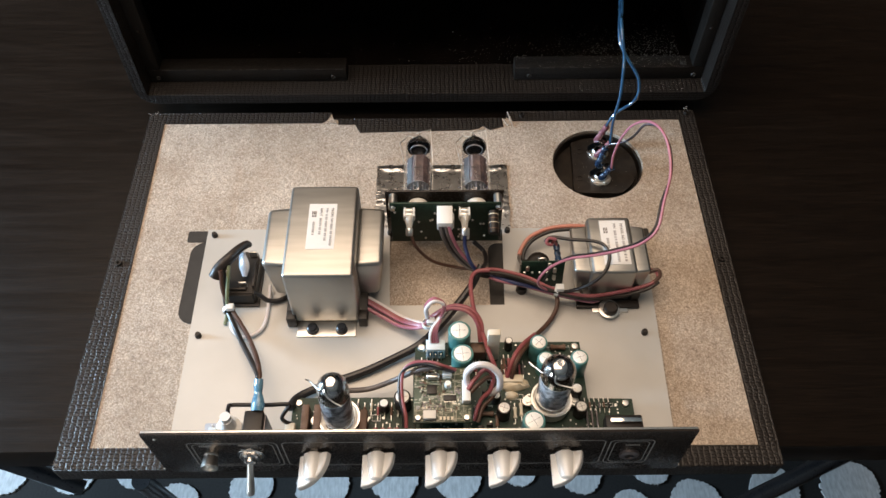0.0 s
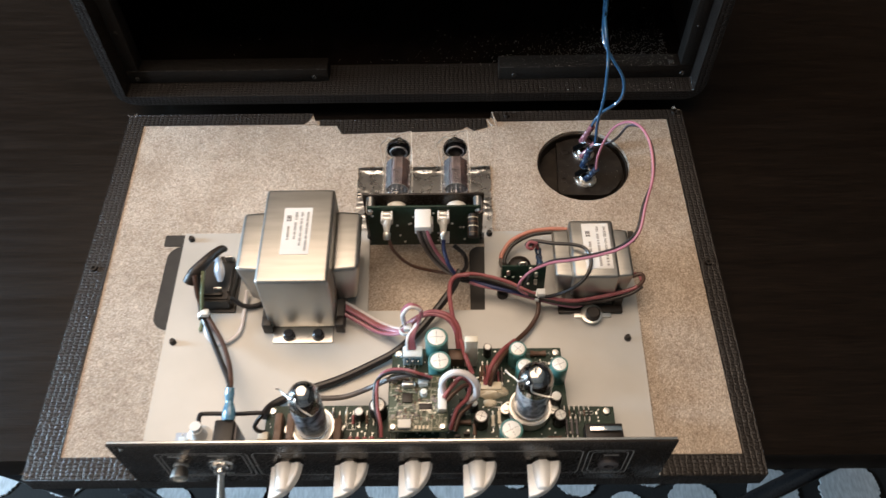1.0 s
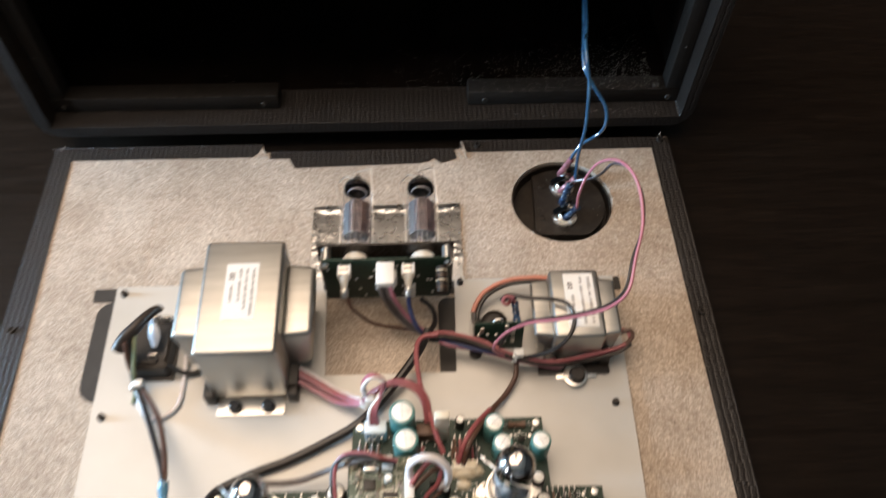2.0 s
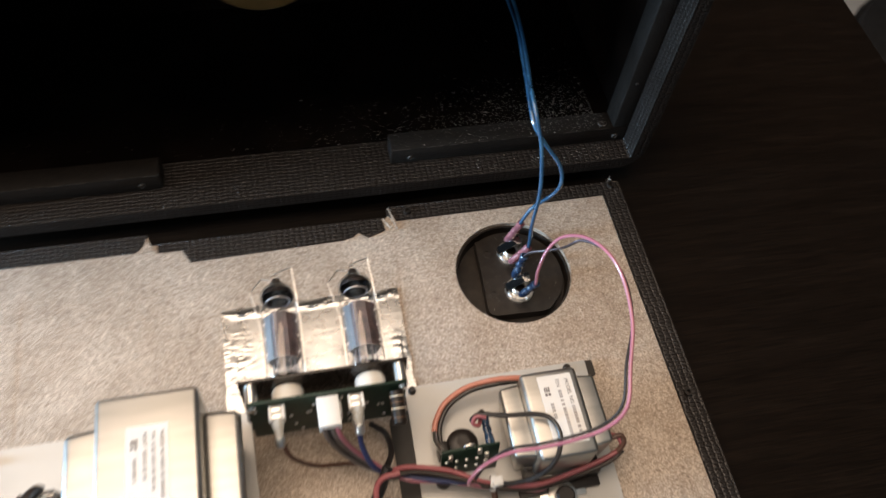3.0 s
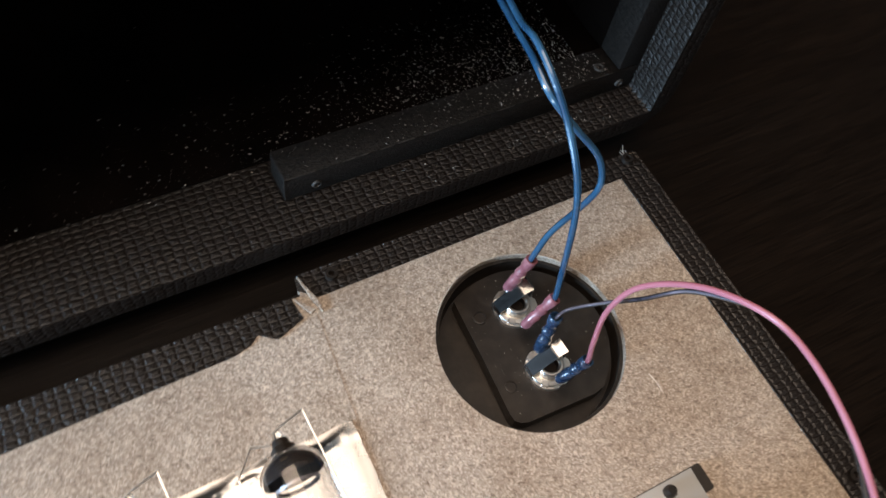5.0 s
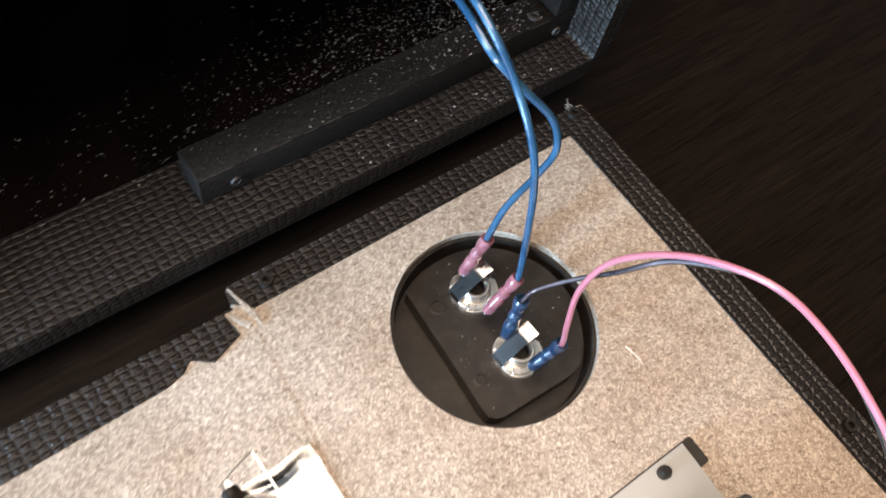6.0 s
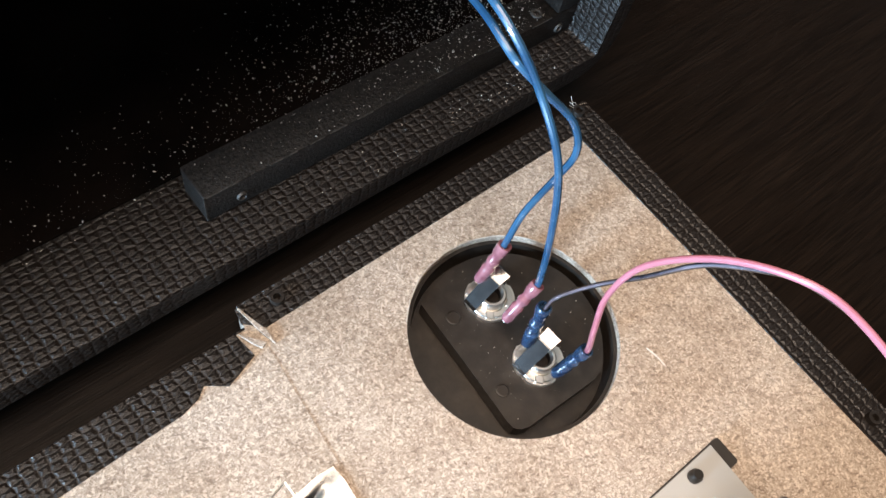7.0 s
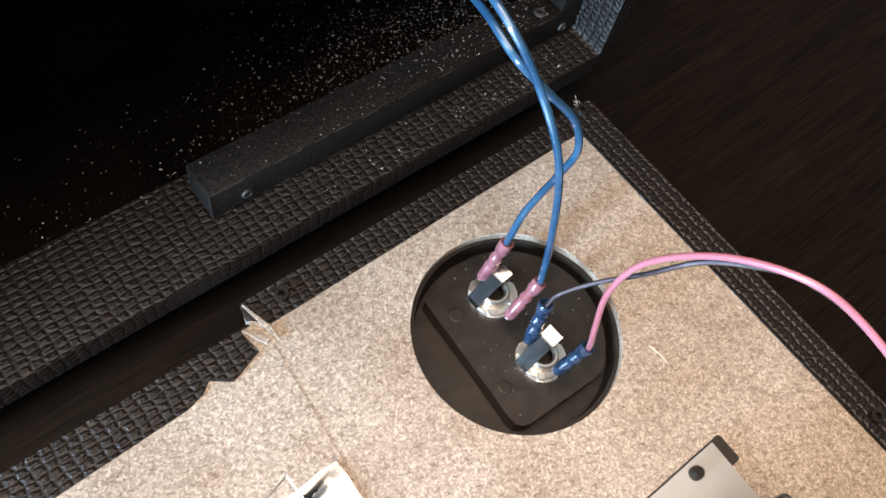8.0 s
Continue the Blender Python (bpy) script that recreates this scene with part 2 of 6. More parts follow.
M["blackw"] = mat("black_wire_pvc", (0.012, 0.010, 0.010), (0.02, 0.017, 0.016), 60, 0.38)
M["greyw"] = mat("grey_wire_pvc", (0.10, 0.085, 0.08), (0.14, 0.12, 0.11), 60, 0.42)
M["brownw"] = mat("brown_wire_pvc", (0.07, 0.035, 0.024), (0.10, 0.05, 0.034), 60, 0.42)
M["whitew"] = mat("white_wire_pvc", (0.72, 0.68, 0.68), (0.78, 0.74, 0.74), 60, 0.38)
# lilac-white highlight of the black speaker wire, put into the colour
M["lilac"] = mat("black_wire_sheen", (0.020, 0.018, 0.026), (0.20, 0.185, 0.225), 40, 0.2, coat=0.6)
M["clearpl"] = mat("cloudy_clear_plastic", (0.34, 0.36, 0.40), (0.46, 0.48, 0.52), 120, 0.25)
M["sleeve"] = mat("brown_black_sleeve", (0.014, 0.010, 0.008), (0.032, 0.022, 0.017), 160, 0.45, 0.0, 0.9, 260)
M["greenw"] = mat("green_yellow_wire_pvc", (0.07, 0.11, 0.06), (0.20, 0.22, 0.12), 90, 0.4)
M["fray"] = mat("pale_wood_fibre", (0.36, 0.31, 0.26), (0.56, 0.50, 0.43), 500, 0.8, 0, 0.4, 900)
M["mica"] = mat("mica_disc", (0.10, 0.095, 0.09), (0.16, 0.15, 0.14), 90, 0.4)
M["pinkcr"] = nylon_mat("pink_nylon_crimp", (0.25, 0.090, 0.112), (0.40, 0.170, 0.200))
M["bluecr"] = nylon_mat("blue_nylon_crimp", (0.009, 0.024, 0.064), (0.034, 0.078, 0.155))
M["skyblue"] = nylon_mat("light_blue_nylon", (0.055, 0.19, 0.31), (0.15, 0.33, 0.46))
M["glass"] = glass_mat("tube_glass", (0.98, 0.98, 0.98), ior=1.45)
M["getter"] = mat("silver_black_getter", (0.010, 0.0085, 0.0080), (0.022, 0.019, 0.018), 60, 0.22, 0.0, rvar=0.04, spec=0.12)
M["batten"] = mat("worn_black_paint", (0.004, 0.0033, 0.0028), (0.018, 0.0148, 0.0125), 700, 0.55, 0.0, 0.8, 900, spec=0.25)
M["mist"] = mat("mottled_grey_anode", (0.13, 0.13, 0.135), (0.52, 0.52, 0.54), 170, 0.32, 0.5, lo=0.40, hi=0.60)
M["anode"] = mat("grey_anode_metal", (0.13, 0.12, 0.125), (0.19, 0.175, 0.18), 120, 0.42, 0.7)
M["anode_r"] = mat("brown_anode_metal", (0.022, 0.012, 0.0105), (0.070, 0.042, 0.036), 260, 0.62, 0.0, lo=0.42, hi=0.62)
# paler copy of the anode metal: the window's reflection put into the colour
M["anode_b"] = mat("window_lit_anode_metal", (0.15, 0.15, 0.155), (0.19, 0.19, 0.195), 120, 0.34, 0.8)
M["spring"] = mat("polished_spring_steel", (0.42, 0.42, 0.42), (0.48, 0.48, 0.48), 60, 0.14, 1.0, rvar=0.03)
M["dome"] = mat("mirror_getter", (0.56, 0.55, 0.54), (0.66, 0.65, 0.64), 60, 0.10, 1.0, rvar=0.04)
M["score"] = mat("scored_chipboard", (0.27, 0.21, 0.16), (0.36, 0.29, 0.23), 300, 0.8)
M["clearw"] = nylon_mat("clear_nylon", (0.56, 0.53, 0.47), (0.70, 0.67, 0.60))
M["fleck"] = mat("pale_wood_fleck", (0.60, 0.52, 0.43), (0.78, 0.70, 0.60), 500, 0.5)
M["dark2"] = mat("black_leatherette", (0.010, 0.009, 0.009), (0.017, 0.016, 0.016), 90, 0.5, 0, 0.3, 300)
M["bluewall"] = mat("blue_grey_wall_paint", (0.085, 0.115, 0.165), (0.105, 0.14, 0.195), 4, 0.9)
M["worn"] = mat("worn_pale_edge", (0.012, 0.011, 0.010), (0.060, 0.055, 0.050), 600, 0.6)
M["glue"] = mat("cream_hot_glue", (0.60, 0.52, 0.38), (0.68, 0.60, 0.46), 200, 0.35)
M["gold"] = mat("gold_plated_steel", (0.45, 0.34, 0.14), (0.55, 0.42, 0.2), 50, 0.35, 1.0)
M["coolwall"] = mat("pale_grey_wall_paint", (0.33, 0.33, 0.33), (0.37, 0.37, 0.37), 3, 0.9)
# dark tone for unseen walls, chosen to keep their reflections low
M["dark"] = mat("dark_unseen_wall", (0.055, 0.049, 0.044), (0.075, 0.067, 0.060), 8, 0.9)
M["ceil"] = mat("ceiling_paint", (0.62, 0.56, 0.48), (0.66, 0.60, 0.52), 3, 0.9)
M["rugb"] = mat("black_rug_pile", (0.008, 0.0070, 0.0065), (0.015, 0.0135, 0.0125), 300, 0.95, 0, 0.6, 700)
M["rugw"] = mat("white_rug_pile", (0.42, 0.42, 0.42), (0.58, 0.58, 0.58), 220, 0.95, 0, 0.8, 600, stretch=(1, 0.3, 1))
M["floor"] = mat("pale_grey_floor", (0.46, 0.43, 0.39), (0.54, 0.51, 0.47), 20, 0.5, stretch=(1, 8, 1))
M["dust"] = mat("pale_dust", (0.80, 0.77, 0.72), (0.9, 0.87, 0.83), 300, 0.8)
M["blackm"] = mat("black_steel_tube", (0.012, 0.012, 0.014), (0.02, 0.02, 0.022), 40, 0.3)

# ---- mesh helpers ----
ORG = {}


def thing(name, loc, label, category, group="", kind=""):
    ob = new(name)
    ob.empty_display_size = 0.01
    ob.location = loc
    ORG[ob.name] = Vector(loc)
    return tagged(ob, label, category, group, kind)


def part(name, bm, material, parent=None, label="", loc=None, smooth=True):
    """One mesh object from world-space bmesh bm, under parent, or top-level with its origin at loc."""
    o = ORG[parent.name] if parent else Vector(loc or (0, 0, 0))
    bm.transform(Matrix.Translation(-o))
    me = bpy.data.meshes.new(name)
    bm.normal_update()
    if smooth:
        for f in bm.faces:
            f.smooth = True
        for e in bm.edges:
            if len(e.link_faces) == 2 and e.calc_face_angle(0) > 0.6:
                e.smooth = False
    bm.to_mesh(me)
    bm.free()
    for mm in (material if isinstance(material, (list, tuple)) else [material]):
        me.materials.append(mm)
    ob = new(name, me)
    ORG[ob.name] = o
    if parent:
        ob.parent = parent
    else:
        ob.location = o
    if label:
        ob["label"] = label
    return ob


def bbox(bm, x0, x1, y0, y1, z0, z1, bev=0.0, seg=2, m=None):
    r = bmesh.ops.create_cube(bm, size=1)
    vs = r["verts"]
    for v in vs:
        v.co = Vector((x0 + (v.co.x + .5) * (x1 - x0), y0 + (v.co.y + .5) * (y1 - y0), z0 + (v.co.z + .5) * (z1 - z0)))
    if bev:
        es = list({e for v in vs for e in v.link_edges})
        r2 = bmesh.ops.bevel(bm, geom=es, offset=bev, segments=seg, affect='EDGES', profile=0.5)
        vs = [v for v in r2["verts"]] + [v for v in vs if v.is_valid]
    if m is not None:
        for v in set(vs):
            v.co = m @ v.co
    return bm


def box(x0, x1, y0, y1, z0, z1, bev=0.0, seg=2):
    return bbox(bmesh.new(), x0, x1, y0, y1, z0, z1, bev, seg)


def lathe(bm, prof, origin, axis=(0, 0, 1), n=24):
    """Turns a profile of (radius, height) about axis through origin."""
    q = Vector((0, 0, 1)).rotation_difference(Vector(axis)).to_matrix()
    o = Vector(origin)
    rings = []
    for r, h in prof:
        if r < 1e-6:
            rings.append([bm.verts.new(o + q @ Vector((0, 0, h)))])
        else:
            rings.append([bm.verts.new(o + q @ Vector((r * math.cos(2 * math.pi * k / n), r * math.sin(2 * math.pi * k / n), h))) for k in range(n)])
    for a, b in zip(rings, rings[1:]):
        for k in range(n):
            k2 = (k + 1) % n
            if len(a) == 1 and len(b) == 1:
                continue
            if len(a) == 1:
                bm.faces.new((a[0], b[k], b[k2]))
            elif len(b) == 1:
                bm.faces.new((a[k], b[0], a[k2]))
            else:
                bm.faces.new((a[k], b[k], b[k2], a[k2]))
    bmesh.ops.recalc_face_normals(bm, faces=bm.faces)
    return bm


def turned(prof, origin, axis=(0, 0, 1), n=24):
    return lathe(bmesh.new(), prof, origin, axis, n)


def rod(bm, a, b, r, n=12, bev=0.0):
    a, b = Vector(a), Vector(b)
    h = (b - a).length
    p = [(0, 0), (r, 0), (r, h), (0, h)] if not bev else [(0, 0), (r - bev, 0), (r, bev), (r, h - bev), (r - bev, h), (0, h)]
    return lathe(bm, p, a, b - a, n)


def smooth_path(pts, step=6):
    P = [Vector(p) for p in pts]
    P = [P[0] * 2 - P[1]] + P + [P[-1] * 2 - P[-2]]
    out = []
    for i in range(1, len(P) - 2):
        for k in range(step):
            t = k / step
            a, b, c, d = P[i - 1], P[i], P[i + 1], P[i + 2]
            out.append(0.5 * ((2 * b) + (c - a) * t + (2 * a - 5 * b + 4 * c - d) * t * t + (3 * b - a - 3 * c + d) * t ** 3))
    out.append(P[-2])
    return out


def sweep(bm, pts, r, n=10, step=6, flat=1.0):
    path = smooth_path(pts, step)
    up = Vector((0.013, 0.021, 1))
    rings = []
    for i, p in enumerate(path):
        d = (path[min(i + 1, len(path) - 1)] - path[max(i - 1, 0)]).normalized()
        if i == 0:
            u = d.orthogonal().normalized()
        else:
            u = (u - d * u.dot(d)).normalized()
        w = d.cross(u)
        rings.append([bm.verts.new(p + u * (r * math.cos(2 * math.pi * k / n)) + w * (r * flat * math.sin(2 * math.pi * k / n))) for k in range(n)])
    for a, b in zip(rings, rings[1:]):
        for k in range(n):
            bm.faces.new((a[k], a[(k + 1) % n], b[(k + 1) % n], b[k]))
    bm.faces.new(rings[0][::-1])
    bm.faces.new(rings[-1])
    bmesh.ops.recalc_face_normals(bm, faces=bm.faces)
    return bm


def hose(pts, radii, n=16, step=6, wall=0.0, flat=1.0):
    """A tube whose radius changes along its path; with a wall, its far end is open and hollow."""
    path = smooth_path(pts, step)
    size = [v.x for v in smooth_path([(r, 0, 0) for r in radii], step)]
    if wall:
        for k in range(1, step + 1):
            path.append(path[-2 * k])
            size.append(size[-2 * k] - wall)
    bm = bmesh.new()
    rings = []
    base = path[: len(size) - (step if wall else 0)]
    dirs = [(base[min(i + 1, len(base) - 1)] - base[max(i - 1, 0)]).normalized() for i in range(len(base))]
    dirs += [dirs[-1 - 1 - k] for k in range(len(path) - len(base))]
    u = dirs[0].orthogonal().normalized()
    for p, r, d in zip(path, size, dirs):
        u = (u - d * u.dot(d)).normalized()
        w = d.cross(u)
        rings.append([bm.verts.new(p + u * r * math.cos(2 * math.pi * k / n) + w * r * flat * math.sin(2 * math.pi * k / n)) for k in range(n)])
    for a, b in zip(rings, rings[1:]):
        for k in range(n):
            bm.faces.new((a[k], a[(k + 1) % n], b[(k + 1) % n], b[k]))
    bm.faces.new(rings[0][::-1])
    bm.faces.new(rings[-1])
    bmesh.ops.recalc_face_normals(bm, faces=bm.faces)
    return bm


def wire(name, pts, r, material, label, group="wires inside the amplifier", category="wire"):
    ob = part(name, sweep(bmesh.new(), pts, r), material, None, loc=pts[0])
    return tagged(ob, label, category, group)


def prism(outline, z0, z1, bm=None, holes=()):
    """A flat plate from an outline in x and y, with holes right through it."""
    bm = bm or bmesh.new()
    loops = []
    for pts in (outline, *holes):
        vs = [bm.verts.new((x, y, z1)) for x, y in pts]
        loops.append([bm.edges.new((vs[i], vs[(i + 1) % len(vs)])) for i in range(len(vs))])
    r = bmesh.ops.triangle_fill(bm, use_beauty=True, use_dissolve=False, edges=[e for lp in loops for e in lp])
    faces = [g for g in r["geom"] if isinstance(g, bmesh.types.BMFace)]
    ex = bmesh.ops.extrude_face_region(bm, geom=faces)
    for v in [g for g in ex["geom"] if isinstance(g, bmesh.types.BMVert)]:
        v.co.z = z0
    bmesh.ops.recalc_face_normals(bm, faces=bm.faces)
    return bm


def rrect(x0, x1, y0, y1, r, n=6):
    out = []
    for cx, cy, a0 in ((x1 - r, y1 - r, 0), (x0 + r, y1 - r, 90), (x0 + r, y0 + r, 180), (x1 - r, y0 + r, 270)):
        for k in range(n + 1):
            a = radians(a0 + 90 * k / n)
            out.append((cx + r * math.cos(a), cy + r * math.sin(a)))
    return out


def circle(cx, cy, r, n=48):
    return [(cx + r * math.cos(2 * math.pi * k / n), cy + r * math.sin(2 * math.pi * k / n)) for k in range(n)]


def box_uv(ob):
    """UVs in metres by each face's main direction."""
    me = ob.data
    uv = me.uv_layers.new(name="metres")
    o = ORG[ob.name]
    for p in me.polygons:
        k = max(range(3), key=lambda i: abs(p.normal[i]))
        ax = [(1, 2), (0, 2), (0, 1)][k]
        for li in p.loop_indices:
            c = me.vertices[me.loops[li].vertex_index].co + o
            uv.data[li].uv = (c[ax[0]], c[ax[1]])
    return ob


def words(name, text, size, m, material, parent, up=0.0002):
    """Raised print in the built-in font; m places the text's own x and y in the world."""
    cu = bpy.data.curves.new(name, 'FONT')
    cu.body, cu.size, cu.extrude, cu.resolution_u = text, size, up / 2, 2
    tmp = bpy.data.objects.new(name, cu)
    me = bpy.data.meshes.new_from_object(tmp)
    bpy.data.objects.remove(tmp)
    bm = bmesh.new()
    bm.from_mesh(me)
    bpy.data.meshes.remove(me)
    bm.transform(m)
    return part(name, bm, material, parent, smooth=False)


# ---- room, table, rug ----
T_Z = -0.017
F_Z = T_Z - 0.74
# unseen walls close the room; north and east are darkened to dim reflections
for nm, bm, mt in (
    ("wall_north", box(-2.00, 2.6, 1.90, 2.0, F_Z, 1.75), M["dark"]),
    ("wall_south", box(-2.00, 2.6, -2.6, -2.5, F_Z, 1.75), M["coolwall"]),
    ("wall_east", box(2.5, 2.6, -2.5, 1.9, F_Z, 1.75), M["dark"]),
    ("floor", box(-2.00, 2.6, -2.6, 2.0, F_Z - 0.1, F_Z), M["floor"]),
    ("ceiling", box(-2.00, 2.6, -2.6, 2.0, 1.75, 1.85), M["ceil"]),
):
    tagged(part(nm, bm, mt), {"floor": "pale grey floor", "ceiling": "plain ceiling"}.get(nm, "plain painted wall"), nm.split("_")[0], kind="structure")
# the opening at y -1.26 to -0.54 is added for the fill lamp
bm = bmesh.new()
for y0, y1, z0, z1 in ((-2.5, -1.26, F_Z, 1.75), (-0.54, 0.07, F_Z, 1.75), (0.78, 1.9, F_Z, 1.75), (0.07, 0.78, F_Z, 0.10), (0.07, 0.78, 0.66, 1.75), (-1.26, -0.54, F_Z, 0.10), (-1.26, -0.54, 0.66, 1.75)):
    bbox(bm, -2.00, -1.90, y0, y1, z0, z1)
tagged(part("wall_west", bm, M["bluewall"]), "plain painted wall with a window opening and an added opening for fill light", "wall", kind="structure")

table = thing("table", (0, 0.5, F_Z), "black-brown stained wooden table under the amplifier", "table")
part("tabletop", box(-0.75, 0.556, 0.186, 0.98, T_Z - 0.03, T_Z, 0.002), M["wood"], table)
for x in (-0.72, 0.50):
    for y in (0.22, 0.93):
        part("leg", box(x, x + 0.05, y - 0.02, y + 0.03, F_Z, T_Z - 0.03, 0.002), M["wood"], table)

rug = thing("rug", (0, 0.2, F_Z), "black rug with rows of white dots on the floor", "rug")
part("backing", box(-1.27, 1.3, -0.5, 1.2, F_Z, F_Z + 0.010, 0.004), M["rugb"], rug)
rr = random.Random(5)
for cx, cy, r0 in ((-0.699, 0.441, 0.040), (-0.586, 0.434, 0.035), (-0.485, 0.441, 0.033), (-0.410, 0.383, 0.034), (-0.293, 0.411, 0.035), (-0.178, 0.409, 0.043), (-0.060, 0.421, 0.038), (0.042, 0.423, 0.038),
                   (0.142, 0.438, 0.030), (0.243, 0.428, 0.034), (0.360, 0.442, 0.033), (0.318, 0.370, 0.031), (0.423, 0.376, 0.041), (0.554, 0.397, 0.040), (0.677, 0.402, 0.047)):
    for row in range(3):
        rad = [r0 * (1 + 0.045 * rr.uniform(-1, 1) + 0.03 * math.sin(4 * k * math.pi / 48)) for k in range(96)]
        x, y = cx + 0.05 * (row % 2), cy - 0.118 * row
        part("dot", prism([(x + rad[k] * math.cos(k * math.pi / 48), y + rad[k] * math.sin(k * math.pi / 48)) for k in range(96)], F_Z + 0.009, F_Z + 0.014), M["rugw"], rug)

pf = thing("pouffe", (1.21, 1.02, F_Z), "round black pouffe standing on the floor beside the table", "pouffe")
part("cover", turned([(0, 0.002), (0.175, 0.002), (0.195, 0.02), (0.208, 0.12), (0.205, 0.24), (0.188, 0.288), (0.15, 0.302), (0, 0.306)], (1.21, 1.02, F_Z), n=48), M["dark2"], pf)
part("seam", sweep(bmesh.new(), [(1.21 + 0.197 * math.cos(k * math.pi / 24), 1.02 + 0.197 * math.sin(k * math.pi / 24), F_Z + 0.270) for k in range(49)], 0.004, 8, 1), M["dark2"], pf)

stand = thing("chair_frame", (0.4, 0.3, F_Z + 0.012), "black steel tube chair frame below the table edge", "chair")
for a, b, r in (((0.20, 0.222, -0.59), (0.80, 0.430, -0.24), 0.011), ((-0.50, 0.360, -0.60), (-0.90, 0.440, -0.36), 0.011), ((0.385, 0.30, F_Z + 0.012), (0.395, 0.290, -0.50), 0.010), ((-0.36, 0.345, F_Z + 0.012), (-0.345, 0.30, -0.40), 0.011)):
    part("tube", rod(bmesh.new(), a, b, r, 16), M["blackm"], stand)

# ---- back panel of raw chipboard with vinyl folded over its edges ----
bx, by0, by1 = 0.2565, 0.1665, 0.5125
HOLE = (0.1590, 0.4475, 0.0405)
panel = thing("back_panel", (0, 0.34, T_Z), "raw chipboard panel edged with black vinyl, lying on the table", "panel")
outline = [(-bx, by0), (bx, by0), (bx, by1), (0.081, by1), (0.079, 0.504), (-0.083, 0.504), (-0.086, by1), (-bx, by1)]
part("board", prism(outline, T_Z + 0.0005, 0, holes=[circle(*HOLE, 64)]), M["chip"], panel, "raw chipboard with a round hole")


fr = random.Random(17)
arc = [radians(20 + 6 * k) for k in range(21)]
part("frayed_rim", sweep(bmesh.new(), [(HOLE[0] + (HOLE[2] + fr.uniform(-0.0001, 0.0004)) * math.cos(a), HOLE[1] + (HOLE[2] + fr.uniform(-0.0001, 0.0004)) * math.sin(a), fr.uniform(-0.0002, 0.0002)) for a in arc], 0.00028, 6, 3), M["fray"], panel, "pale frayed fibres at the hole's rim")


def strip(pts, z1=0.0006):
    ob = part("vinyl_strip", prism(pts, -0.0006, z1), M["tolex"], panel, smooth=False)
    return box_uv(ob)


def skirt(x0, x1, y0, y1):
    return box_uv(part("vinyl_edge", box(x0, x1, y0, y1, T_Z + 0.0003, 0.0006, 0.0005), M["tolex"], panel))


strip([(-bx, by0), (-0.2345, 0.182), (-0.2415, 0.4995), (-bx, by1)])
strip([(bx, by0), (bx, by1), (0.2415, 0.5015), (0.2425, 0.181)])
strip([(-bx, by0), (bx, by0), (0.2425, 0.181), (-0.2345, 0.182)])
strip([(-bx, by1), (-0.2415, 0.4995), (-0.0935, 0.4995), (-0.0885, 0.5045), (-0.0855, by1)])
strip([(-0.079, 0.504), (-0.0785, 0.4975), (-0.063, 0.4975), (-0.0575, 0.487), (0.046, 0.4895), (0.0530, 0.4913), (0.0572, 0.4945), (0.0616, 0.504)])
strip([(0.0610, 0.504), (0.0560, 0.4950), (0.0637, 0.4893), (0.0764, 0.4939), (0.0750, 0.504)], 0.0010)
strip([(0.0800, by1), (0.0790, 0.5065), (0.0855, 0.5005), (0.2415, 0.5015), (bx, by1)])
for pts in ([(-0.0905, 0.4990), (-0.0852, 0.5070), (-0.0800, 0.4985)], [(0.0806, 0.5120), (0.0812, 0.5116), (0.0848, 0.4990), (0.0846, 0.4935), (0.0830, 0.4985)], [(0.0757, 0.5035), (0.0796, 0.4985), (0.0822, 0.4952), (0.0800, 0.4945), (0.0783, 0.4972)]):
    part("splinter", prism(pts, -0.0003, 0.0015), M["chip"], panel, "torn flake of chipboard", smooth=False)
for a, b in (((-0.1651, 0.4849), (-0.1626, 0.3800)), ((0.0822, 0.4957), (0.0765, 0.4184))):
    d = (Vector(b) - Vector(a)).normalized() * 0.00009
    part("scratch", prism([(a[0] - d.y, a[1] + d.x), (a[0] + d.y, a[1] - d.x), (b[0] + d.y, b[1] - d.x), (b[0] - d.y, b[1] + d.x)], -0.0001, 0.00015), M["score"], panel, "thin dark scored line", smooth=False)
fz = random.Random(6)
for k in range(14):
    a, L = fz.uniform(-0.6, 3.4), fz.uniform(0.0018, 0.0042)
    ox, oy = (0.2506, 0.5123) if k < 5 else (-0.2530, 0.5100) if k < 9 else (-0.2545, 0.1690)
    o = Vector((ox + fz.uniform(-0.002, 0.002), oy + fz.uniform(-0.0015, 0.0015), 0.0012))
    part("loose_fibre", sweep(bmesh.new(), [o, o + Vector((math.cos(a) * L * 0.5, math.sin(a) * L * 0.5, fz.uniform(0.0005, 0.002))), o + Vector((math.cos(a) * L, math.sin(a) * L, fz.uniform(-0.0002, 0.003)))], 0.00011, 5, 4), M["fray"], panel)
part("sliver", sweep(bmesh.new(), [(0.1963, 0.4132, 0.0003), (0.1970, 0.4085, 0.0006), (0.1972, 0.4040, 0.0003)], 0.00022, 5, 4), M["fleck"], panel, "pale sliver of wood")
fl = random.Random(33)
bm = bmesh.new()
